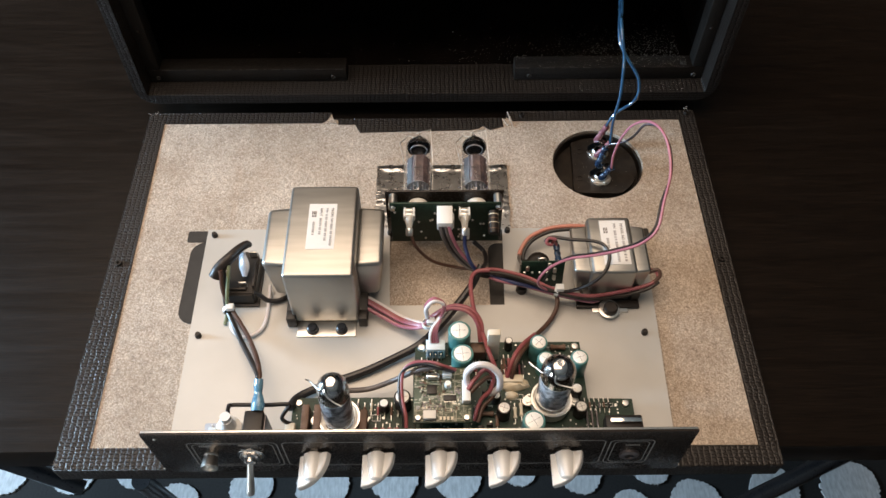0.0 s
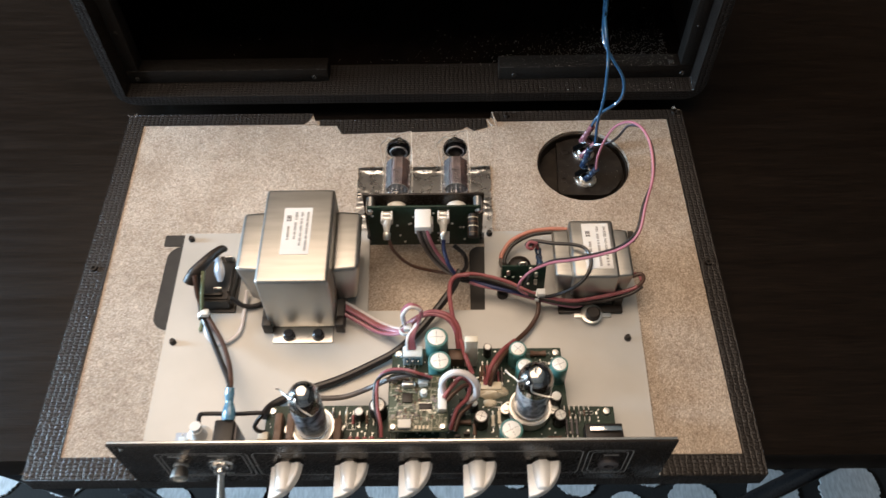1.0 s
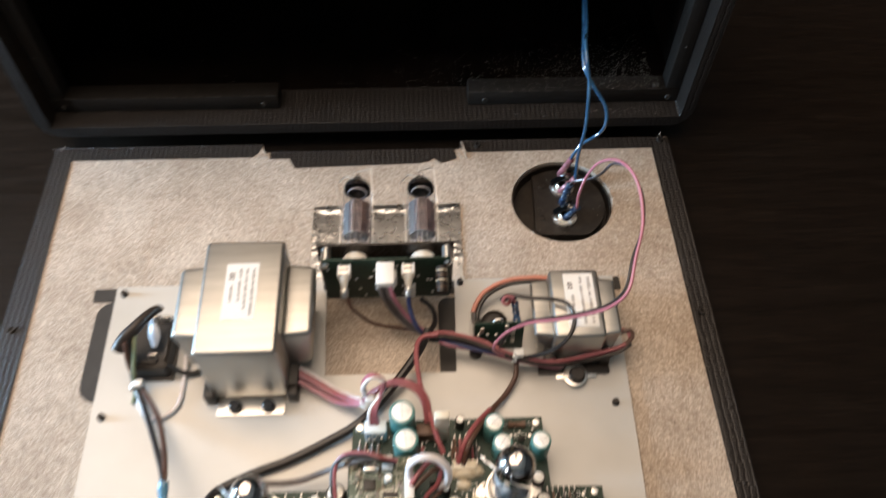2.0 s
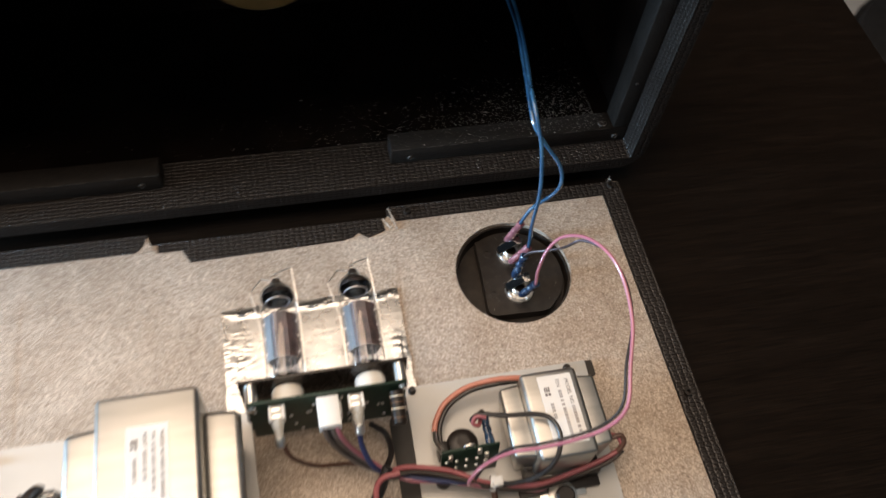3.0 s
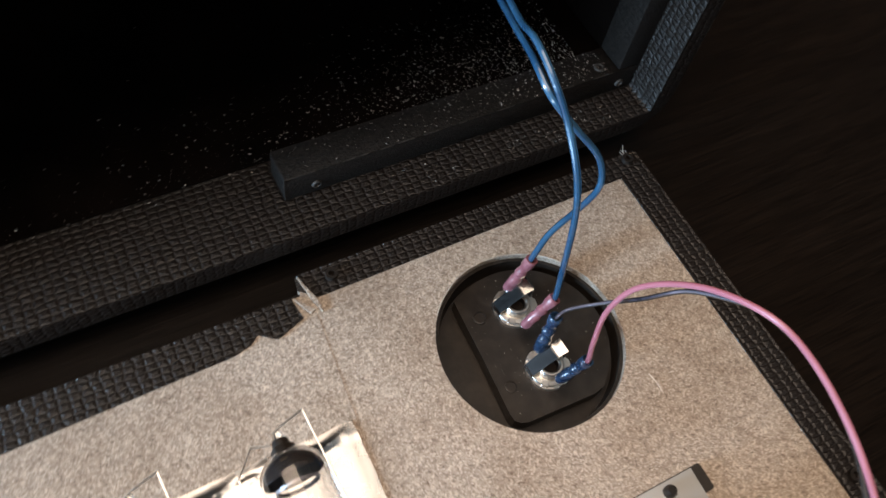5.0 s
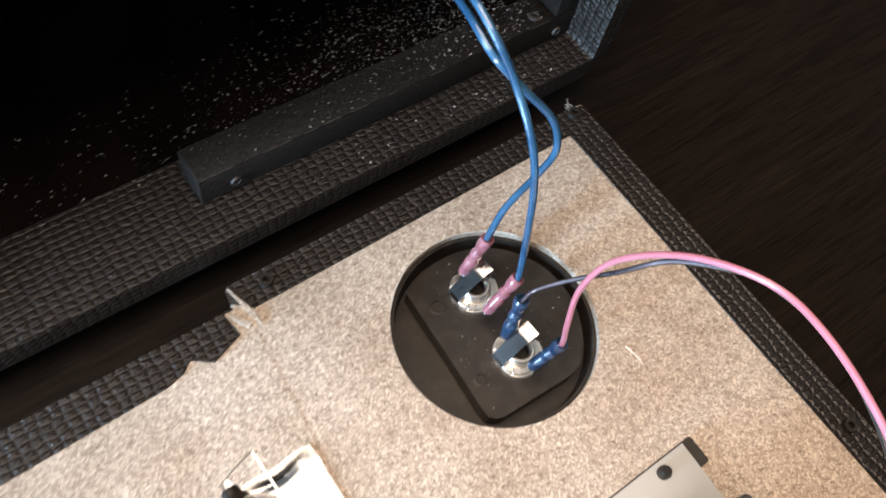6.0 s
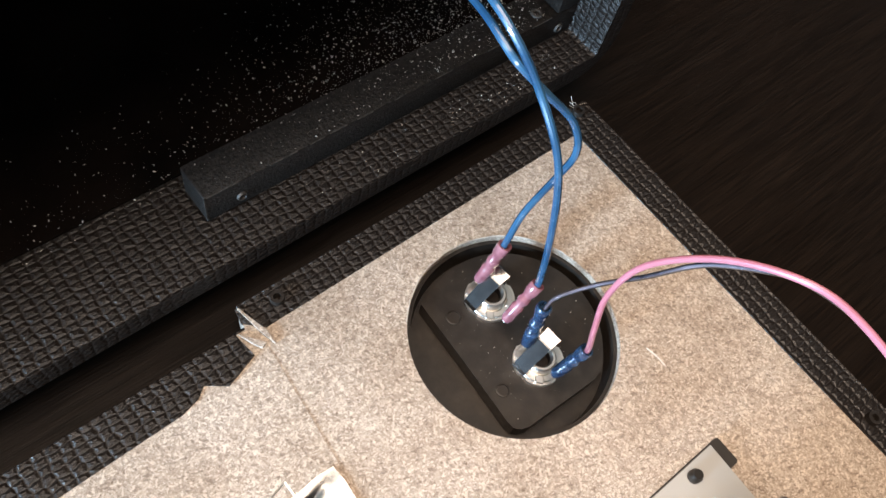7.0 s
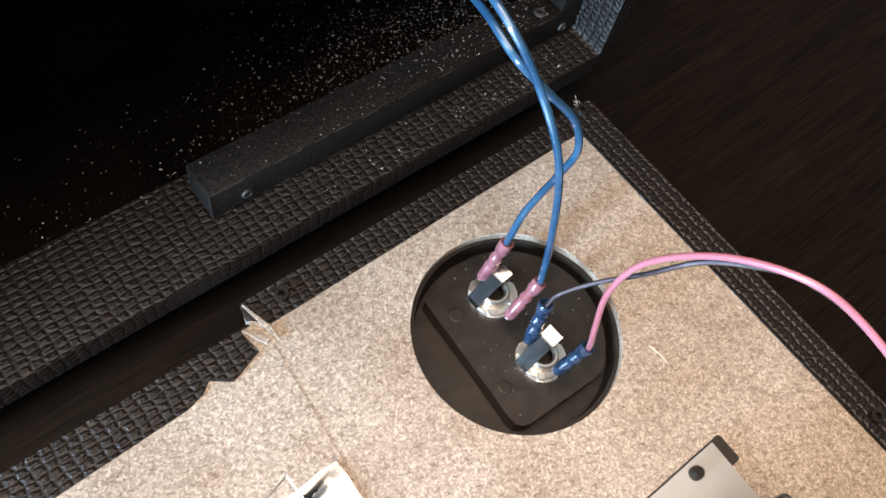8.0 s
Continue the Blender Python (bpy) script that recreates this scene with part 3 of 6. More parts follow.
for _ in range(1100):
    x, y, a, L = fl.uniform(-0.233, 0.240), fl.uniform(0.185, 0.498), fl.uniform(0, 3.14), 0.0004 + 0.0018 * fl.random() ** 3
    if (abs(x) < 0.2 and y < 0.37) or math.hypot(x - HOLE[0], y - HOLE[1]) < HOLE[2] + 0.002 or (-0.1 < x < 0.085 and y > 0.483):
        continue
    w, ca, sa = L * fl.uniform(0.06, 0.14), math.cos(a), math.sin(a)
    vs = [bm.verts.new((x + ca * u - sa * v, y + sa * u + ca * v, z)) for u, v, z in ((-L, 0, 0.00002), (0, -w, 0.00005), (L, 0, 0.00002), (0, w, 0.00005), (0, 0, 0.00022))]
    for k in range(4):
        bm.faces.new((vs[k], vs[(k + 1) % 4], vs[4]))
part("wood_flecks", bm, M["fleck"], panel, "pale raised wood fibres")["kind"] = "stuff"
skirt(-bx - 0.001, -bx, by0, by1)
skirt(bx, bx + 0.001, by0, by1)
skirt(-bx, bx, by0 - 0.001, by0)
skirt(-bx, -0.086, by1, by1 + 0.001)
skirt(0.081, bx, by1, by1 + 0.001)
skirt(-0.083, 0.079, 0.504, 0.505)
for x, y in ((0.250, 0.5095), (0.249, 0.341), (0.0945, 0.5075), (-0.249, 0.341)):
    part("screw_hole", turned([(0.0012, 0.0), (0.0014, 0.0022), (0.0026, 0.0022), (0.0028, 0.0)], (x, y, 0.0006), n=14), M["blackpl"], panel)

# ---- cabinet ----
CZ = 0.0155
cab = thing("speaker_cabinet", (0, 0.62, T_Z), "open-backed black vinyl-covered speaker cabinet standing on the table", "speaker cabinet")
cx0, cx1, cy0, cy1, ctop, th = -0.258, 0.2665, 0.522, 0.735, 0.200, 0.011
R = 0.019


def shell(y0, y1, x0, x1, z0, z1, t, r):
    bm = bmesh.new()
    outer = rrect(x0 - t, x1 + t, z0 - t, z1 + t, r, 8)
    inner = rrect(x0, x1, z0, z1, 0.002, 8)
    rings = []
    for pts, y in ((outer, y1), (outer, y0 + 0.002), ([((x - (x0 + x1) / 2) * 0.997 + (x0 + x1) / 2, (z - (z0 + z1) / 2) * 0.997 + (z0 + z1) / 2) for x, z in outer], y0), (inner, y0), (inner, y1)):
        rings.append([bm.verts.new((x, y, z)) for x, z in pts])
    n = len(outer)
    for a, b in zip(rings, rings[1:] + rings[:1]):
        for k in range(n):
            bm.faces.new((a[k], a[(k + 1) % n], b[(k + 1) % n], b[k]))
    bmesh.ops.recalc_face_normals(bm, faces=bm.faces)
    return bm


box_uv(part("shell", shell(cy0, cy1, cx0, cx1, CZ, ctop, th, R), M["tolex"], cab))
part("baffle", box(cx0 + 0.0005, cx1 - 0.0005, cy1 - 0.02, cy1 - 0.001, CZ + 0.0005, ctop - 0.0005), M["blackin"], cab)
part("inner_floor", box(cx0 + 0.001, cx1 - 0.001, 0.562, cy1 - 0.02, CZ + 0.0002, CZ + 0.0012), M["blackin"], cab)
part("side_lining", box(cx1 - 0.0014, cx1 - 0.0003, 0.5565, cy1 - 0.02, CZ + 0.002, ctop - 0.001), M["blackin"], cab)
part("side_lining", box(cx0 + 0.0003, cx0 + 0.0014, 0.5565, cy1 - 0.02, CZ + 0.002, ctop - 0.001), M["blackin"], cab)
for x in (cx0 + 0.03, cx1 - 0.03):
    for y in (cy0 + 0.035, cy1 - 0.03):
        part("foot", turned([(0, 0), (0.010, 0), (0.012, CZ - th - T_Z), (0, CZ - th - T_Z)], (x, y, T_Z), n=20), M["blackpl"], cab)
for x0, x1 in ((cx0 + 0.0004, -0.071), (0.0875, cx1 - 0.0004)):
    b = part("batten", box(x0, x1, 0.540, 0.556, CZ + 0.0002, CZ + 0.015, 0.0008), M["batten"], cab, "black painted wooden batten")
    tz = CZ + 0.015
    bm = bmesh.new()
    we, k = random.Random(int(x1 * 1e4)), 0
    xx = x0 + 0.001
    while xx < x1 - 0.003:
        L = we.uniform(0.002, 0.014)
        bbox(bm, xx, min(xx + L, x1 - 0.001), 0.5398, 0.5398 + we.uniform(0.0003, 0.0007), tz - we.uniform(0.0001, 0.0003), tz + 0.00003)
        xx += L + we.uniform(0.002, 0.020)
    part("worn_edge", bm, M["worn"], b, "pale worn edge", smooth=False)
    if x0 > 0:
        part("worn_edge", box(x0 - 0.0001, x0 + 0.0004, 0.5398, 0.5403, CZ + 0.001, tz - 0.0005), M["worn"], b, "pale worn edge", smooth=False)
    for sx in ((x1 - 0.013) if x0 < 0 else (x0 + 0.0142), (x0 + 0.0085) if x0 < 0 else (x1 - 0.0085)):
        part("screw", turned([(0, 0.0001), (0.0011, 0.0001), (0.0014, 0.0007), (0.0019, 0.0007), (0.0023, 0), (0.0023, -0.001)], (sx, 0.5399, CZ + 0.0055), (0, -1, 0), 18), M["worn"], b, "worn ring-headed screw")
        part("recess", turned([(0, 0.0002), (0.0011, 0.0002), (0.0011, 0.0001)], (sx, 0.5399, CZ + 0.0055), (0, -1, 0), 12), M["blackpl"], b, smooth=False)
    if x0 > 0:
        part("washer", turned([(0.0011, 0.0004), (0.0018, 0.0007), (0.0026, 0.0005), (0.0028, 0), (0, 0)], (0.2464, 0.5452, tz - 0.0001), n=18), M["worn"], b, "dusty washer")
for x0, x1 in ((cx1 - 0.0125, cx1 - 0.0004), (cx0 + 0.0004, cx0 + 0.0125)):
    b = part("side_batten", box(x0, x1, 0.5400, 0.5560, CZ + 0.0152, ctop - 0.0004, 0.0008), M["batten"], cab, "black painted upright batten")
    part("screw", turned([(0, 0.0007), (0.0012, 0.0006), (0.0017, 0), (0.0017, -0.001)], ((x0 + x1) / 2, 0.5399, CZ + 0.060), (0, -1, 0), 14), M["blackpl"], b)

spk = thing("loudspeaker", (0.012, 0.70, 0.10), "round loudspeaker with a gold magnet cover on the cabinet's baffle", "loudspeaker")
part("basket", turned([(0.066, -0.002), (0.066, -0.006), (0.060, -0.010), (0.05, -0.034), (0.036, -0.036), (0, -0.036)], (0.012, cy1 - 0.0185, 0.109), (0, 1, 0), 40), M["blackm"], spk)
part("magnet", turned([(0.0, -0.040), (0.040, -0.040), (0.044, -0.044), (0.044, -0.066), (0.040, -0.070), (0, -0.070)], (0.012, cy1 - 0.0145, 0.109), (0, 1, 0), 40), M["gold"], spk)

rd = random.Random(11)
bm = bmesh.new()
for _ in range(22000):
    x = cx1 - 0.016 - abs(rd.gauss(0, 0.065 if rd.random() < 0.7 else 0.17))
    k = rd.random()
    y, z = (0.557 + abs(rd.gauss(0, 0.026)), CZ + 0.0013) if k < 0.8 else (rd.uniform(0.541, 0.555), CZ + 0.0151) if k < 0.94 else (rd.uniform(0.524, 0.539), CZ)
    s = 0.000020 + 0.00030 * rd.random() ** 14
    if x < cx0 + 0.022 or y > 0.70 or (x < 0.089 and y < 0.557):
        continue
    a, lx, ly, lz = rd.uniform(0, 3.1), s * rd.uniform(0.7, 2.6), s * rd.uniform(0.3, 0.9), s * 0.6
    ca, sa = math.cos(a), math.sin(a)
    ring = [bm.verts.new((x + ca * u - sa * w, y + sa * u + ca * w, z + lz * 0.5)) for u, w in ((lx, 0), (lx * 0.3, ly), (-lx * 0.8, ly * 0.5), (-lx * 0.6, -ly * 0.7), (lx * 0.4, -ly * 0.8))]
    tip, low = bm.verts.new((x, y, z + lz)), bm.verts.new((x, y, z - lz * 0.1))
    for k in range(5):
        bm.faces.new((ring[k], ring[(k + 1) % 5], tip))
        bm.faces.new((ring[(k + 1) % 5], ring[k], low))
tagged(part("dust", bm, M["dust"], None, loc=(0.2, 0.58, CZ)), "pale specks of dust and chips on the cabinet floor", "dust", kind="stuff")

# ---- jack cup in the round hole ----
hx, hy, hr = HOLE
cup = thing("jack_cup", (hx, hy, -0.015), "round black plastic speaker jack cup set in the chipboard", "jack plate")
part("dish", turned([(hr - 0.0002, -0.0032), (hr - 0.0016, -0.0032), (hr - 0.0024, -0.0125), (0, -0.0125), (0, -0.0145), (hr - 0.0002, -0.0145)], (hx, hy, 0), n=64), M["dusty"], cup)
plate = [(-0.0207, 0.0300), (-0.0217, 0.0014), (-0.0232, -0.0240), (-0.0228, -0.0270), (-0.0208, -0.0290), (-0.0180, -0.0300), (0.0140, -0.0312), (0.0190, -0.0302), (0.0215, -0.0282)]
plate += [(0.0352 * math.cos(a), 0.0352 * math.sin(a)) for a in [radians(-50 + 5 * k) for k in range(35)]]
part("jack_plate", prism([(hx + x, hy + y) for x, y in plate], -0.0120, -0.0045), M["dusty"], cup, smooth=False)
for dx, dy, rr_ in ((-0.0140, 0.0186, 0.0030), (-0.0171, -0.0140, 0.0026)):
    part("boss", turned([(rr_, 0), (rr_, 0.0007), (rr_ - 0.0005, 0.0008), (rr_ - 0.0005, 0.0002), (0, 0.0002)], (hx + dx, hy + dy, -0.0046), n=24), M["blackpl"], cup)
sp = random.Random(71)
bm = bmesh.new()
for _ in range(150):
    a, q, w = sp.uniform(0, 6.28), 0.034 * sp.random() ** 0.5, 0.00006 + 0.00016 * sp.random() ** 4
    x, y = q * math.cos(a), q * math.sin(a)
    if x < -0.0195 or y < -0.027:
        continue
    vs = [bm.verts.new((hx + x + w * u, hy + y + w * v, z)) for u, v, z in ((-1.6, 0, -0.00448), (0, -0.6, -0.00448), (1.4, 0.3, -0.00448), (0, 0.7, -0.00448), (0, 0, -0.00440))]
    for k in range(4):
        bm.faces.new((vs[k], vs[(k + 1) % 4], vs[4]))
part("dust_specks", bm, M["dust"], cup, "fine pale dust")["kind"] = "stuff"


def jack(cx, cy, turn):
    j = thing("jack_socket", (cx, cy, -0.0045), "chrome switching jack socket with a bent contact spring", "jack socket", "speaker jacks")
    z = -0.0045
    m = Matrix.Translation((cx, cy, z)) @ Matrix.Rotation(turn, 4, 'Z')
    # washer whose rim is nicked by four square lugs
    bm = bmesh.new()
    rim = []
    for k in range(48):
        a = 2 * math.pi * k / 48
        rim.append((0.0090 if k % 12 in (0, 1) else 0.0097, a))
    prism([(cx + r * math.cos(a + turn), cy + r * math.sin(a + turn)) for r, a in rim], z, z + 0.0016, bm, [circle(cx, cy, 0.0040, 30)])
    part("washer", bm, M["tin"], j, smooth=False)
    part("raised_ring", turned([(0.0088, 0.0015), (0.0084, 0.0022), (0.0066, 0.0023), (0.0060, 0.0016)], (cx, cy, z), n=40), M["tin"], j)
    part("collar", turned([(0.0036, 0.001), (0.0058, 0.001), (0.0058, 0.0050), (0.0052, 0.0058), (0.0044, 0.0058), (0.0036, 0.0048), (0.0036, 0.001)], (cx, cy, z), n=30), M["tin"], j)
    part("bore", turned([(0.0036, 0.0045), (0.0035, 0.001), (0, 0.001)], (cx, cy, z), n=24), M["blackpl"], j)
    # sprung tongue: rises from the rim over the bore's edge, folds and drops down again
    prof = [(-0.0094, 0.0022, 0.0028), (-0.0089, 0.0042, 0.0029), (0.0008, 0.0124, 0.0032), (0.0014, 0.0128, 0.0032), (0.0022, 0.0131, 0.0032), (0.0058, 0.0141, 0.0033), (0.0065, 0.0138, 0.0033), (0.0069, 0.0128, 0.0033), (0.0071, 0.0105, 0.0030), (0.0073, 0.0040, 0.0026)]
    bm = bmesh.new()
    rows = [[bm.verts.new(m @ Vector((-0.0022 + sx * hw, yy, zz))) for sx in (-1, 1)] for yy, zz, hw in prof]
    for a, b in zip(rows, rows[1:]):
        bm.faces.new((a[0], a[1], b[1], b[0]))
    bmesh.ops.recalc_face_normals(bm, faces=bm.faces)
    bmesh.ops.solidify(bm, geom=bm.faces[:], thickness=0.0005)
    part("contact_spring", bm, M["spring"], j, "bent bright contact spring", smooth=False)
    for a in (0.5, 2.2, 3.9, 5.2):
        bm = bmesh.new()
        bbox(bm, -0.0016, 0.0016, 0.0064, 0.0094, 0.0016, 0.0030, 0.0003, 1, m @ Matrix.Rotation(a, 4, 'Z'))
        part("tab", bm, M["tin"], j)
    return j


jack(0.1614, 0.4643, radians(-86))
jack(0.1601, 0.4341, radians(-86))


def crimp(a, b, material, label):
    """A crimped nylon sleeve, wide and flat over the tab end a, pinched twice, with its mouth at the wire end b."""
    a, b = Vector(a), Vector(b)
    t = thing("crimp_terminal", a, label, "crimp terminal", "crimp terminals")
    d = (b - a).normalized()
    L = (b - a).length
    side = d.cross(Vector((0.2, 0.9, 0.4))).normalized()
    flat = side.cross(d).normalized()
    prof = ((0.0, 0.0016, 0.0010), (0.03, 0.0026, 0.0018), (0.10, 0.0031, 0.0023), (0.30, 0.0032, 0.0024), (0.40, 0.0027, 0.0026), (0.47, 0.0024, 0.0019), (0.55, 0.0029, 0.0024), (0.62, 0.0031, 0.0025),
            (0.68, 0.0026, 0.0020), (0.74, 0.0024, 0.0021), (0.80, 0.0028, 0.0026), (0.96, 0.0029, 0.0028), (1.0, 0.0027, 0.0026), (1.0, 0.0020, 0.0019), (0.93, 0.0016, 0.0016), (0.90, 0.0, 0.0))
    wob = random.Random(int(a.x * 1e5 + a.y * 1e6))
    bm = bmesh.new()
    rings = []
    for f, u, v in prof:
        if u == 0:
            rings.append([bm.verts.new(a + d * L * f)] * 16)
            continue
        u, v = u * wob.uniform(0.95, 1.05), v * wob.uniform(0.94, 1.06)
        rings.append([bm.verts.new(a + d * L * f + side * u * math.cos(k * math.pi / 8) + flat * v * math.sin(k * math.pi / 8)) for k in range(16)])
    for p, q in zip(rings, rings[1:]):
        for k in range(16):
            vs = [p[k], p[(k + 1) % 16], q[(k + 1) % 16], q[k]]
            bm.faces.new(vs[:3] if vs[2] == vs[3] else vs)
    bm.faces.new(rings[0][::-1])
    bmesh.ops.recalc_face_normals(bm, faces=bm.faces)
    part("sleeve", bm, material, t)
    tab = bmesh.new()
    w = Matrix((side, d, flat)).transposed().to_4x4()
    bbox(tab, -0.0012, 0.0012, -0.0004, 0.0020, -0.0004, 0.0004, m=Matrix.Translation(a) @ w)
    part("tab", tab, M["tin"], t)
    return t


crimp((0.1592, 0.4706, 0.0035), (0.1664, 0.4705, 0.0245), M["pinkcr"], "pink nylon crimp terminal on a blue wire")
crimp((0.1570, 0.4524, 0.0040), (0.1676, 0.4525, 0.0215), M["pinkcr"], "pink nylon crimp terminal on a blue wire")
crimp((0.1570, 0.4403, 0.0040), (0.1618, 0.4440, 0.0255), M["bluecr"], "dark blue nylon crimp terminal on the black speaker wire")
crimp((0.1582, 0.4259, 0.0040), (0.1654, 0.4240, 0.0215), M["bluecr"], "dark blue nylon crimp terminal on a pink wire")

# ---- chassis: aluminium plate with the black control panel along its front ----
ch = thing("amplifier_chassis", (0, 0.27, 0.0005), "bare aluminium chassis plate with black control panel on chipboard", "chassis")
PT = 0.0032
pts = [(-0.1775, 0.1655), (0.1825, 0.1655), (0.1875, 0.373), (0.069, 0.373), (0.0672, 0.2974), (-0.024, 0.2974), (-0.026, 0.3735), (-0.1795, 0.3735)]
part("base_plate", prism(pts, 0.0012, PT), M["alu"], ch, "bare brushed aluminium plate", smooth=False)
fp = part("front_panel", box(-0.1755, 0.1805, 0.1640, 0.1655, 0.0008, 0.067, 0.0004), M["panel"], ch, "black painted control panel with grey printed lines")
part("panel_lip", box(-0.1750, 0.1800, 0.1656, 0.1672, 0.0650, 0.0668, 0.0003), M["tin"], fp)


def line_frame(x0, x1, z0, z1, w, parent, r=0.004):
    o, i = rrect(x0, x1, z0, z1, r, 5), rrect(x0 + w, x1 - w, z0 + w, z1 - w, max(r - w, 0.0008), 5)
    bm = bmesh.new()
    A = [bm.verts.new((x, 0.16385, z)) for x, z in o]
    B = [bm.verts.new((x, 0.16385, z)) for x, z in i]
    n = len(A)
    for k in range(n):
        bm.faces.new((A[k], A[(k + 1) % n], B[(k + 1) % n], B[k]))
    return part("printed_line", bm, M["paintline"], parent, smooth=False)


for x0, x1 in ((-0.1500, -0.0905), (-0.0880, 0.1240), (0.1265, 0.1560)):
    line_frame(x0, x1, 0.0130, 0.0535, 0.0008, fp)
line_frame(-0.1470, -0.0935, 0.0155, 0.0510, 0.0006, fp)
line_frame(0.1295, 0.1530, 0.0155, 0.0510, 0.0006, fp)

KZ = 0.034


def knob_mesh():
    """A pointer knob standing out along -y: a round barrel through a tapering blade with a swept nose."""
    bm = bmesh.new()
    lathe(bm, [(0, 0.0196), (0.0028, 0.0194), (0.0046, 0.0180), (0.0054, 0.0145), (0.0063, 0.0060), (0.0066, 0.0015), (0, 0.0015)], (0, 0, 0.0006), (0, -1, 0), 28)
    curve = [(-0.0098 + 0.0216 * math.cos(a), 0.0015 + 0.0212 * math.sin(a)) for a in [radians(k * 8.5) for k in range(10)]]
    prof = [(-0.0098, 0.0015)] + curve + [(-0.0098, 0.0228)]
    rings = []
    for zz, sc in ((-0.0030, 0.92), (-0.0023, 1.0), (0.0022, 1.0), (0.0029, 0.92)):
        rings.append([bm.verts.new((u * sc, -(0.0015 + (v - 0.0015) * (0.97 if sc < 1 else 1)), zz)) for u, v in prof])
    n = len(prof)
    for a, b in zip(rings, rings[1:]):
        for k in range(n):
            bm.faces.new((a[k], a[(k + 1) % n], b[(k + 1) % n], b[k]))
    bm.faces.new(rings[0])
    bm.faces.new(rings[-1][::-1])
    bmesh.ops.recalc_face_normals(bm, faces=bm.faces)
    return bm


for kx, ang in ((-0.0683, -26), (-0.0262, -14), (0.0155, -20), (0.0572, -18), (0.0988, -20)):
    bm = knob_mesh()
    bm.transform(Matrix.Translation((kx, 0.1638, KZ)) @ Matrix.Rotation(radians(ang), 4, 'Y'))
    kn = part("knob", bm, M["ivory"], ch, "ivory chicken-head pointer knob")
    part("shaft_nut", turned([(0, 0), (0.0052, 0), (0.0052, 0.0014), (0, 0.0014)], (kx, 0.1638, KZ), (0, -1, 0), 6), M["tin"], kn)
tg = part("toggle_switch", turned([(0.0090, 0), (0.0090, 0.0008), (0.0082, 0.0012), (0.0066, 0.0012), (0.0066, 0.0034), (0.0046, 0.0040), (0.0044, 0.0066), (0.0030, 0.0076), (0, 0.0076)], (-0.1104, 0.1640, KZ), (0, -1, 0), 24), M["chrome"], ch, "chrome bat-lever toggle switch")
part("nut", turned([(0.0074, 0.0011), (0.0074, 0.0031), (0.0062, 0.0036), (0.0044, 0.0036)], (-0.1104, 0.1640, KZ), (0, -1, 0), 6), M["tin"], tg)
part("lever", turned([(0, 0), (0.0021, 0), (0.0024, 0.008), (0.0028, 0.0180), (0.0029, 0.0205), (0.0024, 0.0222), (0.0012, 0.0229), (0, 0.0230)], (-0.1104, 0.1585, KZ), (0.0, -0.80, -0.60), 20), M["tin"], tg)
part("indicator_lamp", turned([(0, 0), (0.0048, 0), (0.0050, 0.0010), (0.0044, 0.0016), (0.0048, 0.0028), (0.0058, 0.0090), (0.0054, 0.0098), (0.0040, 0.0096), (0.0036, 0.0070), (0, 0.0064)], (-0.1371, 0.1640, 0.0335), (0, -1, 0), 24), M["tin"], ch, "small chrome-rimmed indicator lamp")
part("input_jack", turned([(0.0068, 0), (0.0068, 0.0018), (0.0054, 0.0026), (0.0034, 0.0026), (0.0032, -0.0010), (0, -0.0010)], (0.1423, 0.1640, 0.0300), (0, -1, 0), 24), M["anode"], ch, "dark steel input jack")
part("panel_screw", turned([(0, 0.0008), (0.0009, 0.0007), (0.0013, 0)], (-0.1675, 0.1640, 0.0600), (0, -1, 0), 12), M["tin"], ch)
# small print that cannot be read
for x, w, z0 in ((-0.1420, 0.0075, 0.0468), (-0.1160, 0.0120, 0.0478), (-0.1135, 0.0080, 0.0172), (0.1375, 0.0090, 0.0440)):
    bm = bmesh.new()
    xx = x
    while xx < x + w:
        bbox(bm, xx, xx + 0.0009, 0.16375, 0.16405, z0, z0 + 0.0016)
        xx += 0.0014
    part("print_bar", bm, M["paintline"], fp, smooth=False)


def screw(cx, cy, z, parent, r=0.0025, h=0.0042, mt="blackpl"):
    s = part("screw", turned([(0, h), (r * 0.7, h), (r, h * 0.55), (r, 0), (0, 0)], (cx, cy, z), n=16), M[mt], parent)
    return s


for x, y in ((-0.173, 0.367), (-0.171, 0.271), (0.174, 0.271), (0.174, 0.369), (0.073, 0.370), (-0.0255, 0.3685)):
    screw(x, y, PT, ch)
# black strips that stick out from under the plate
part("backing_strip", prism(rrect(-0.1965, 0.1930, 0.3625, 0.3735, 0.0012, 3), 0.0002, 0.0011), M["felt"], ch, "dull black strip under the plate", smooth=False)
part("backing_strip", prism(rrect(-0.1915, -0.120, 0.2835, 0.3620, 0.012), 0.0002, 0.0011), M["felt"], ch, "dull black strip under the plate", smooth=False)
part("backing_strip", prism(rrect(0.0560, 0.120, 0.2900, 0.3590, 0.008), 0.0002, 0.0011), M["felt"], ch, "dull black strip under the plate", smooth=False)


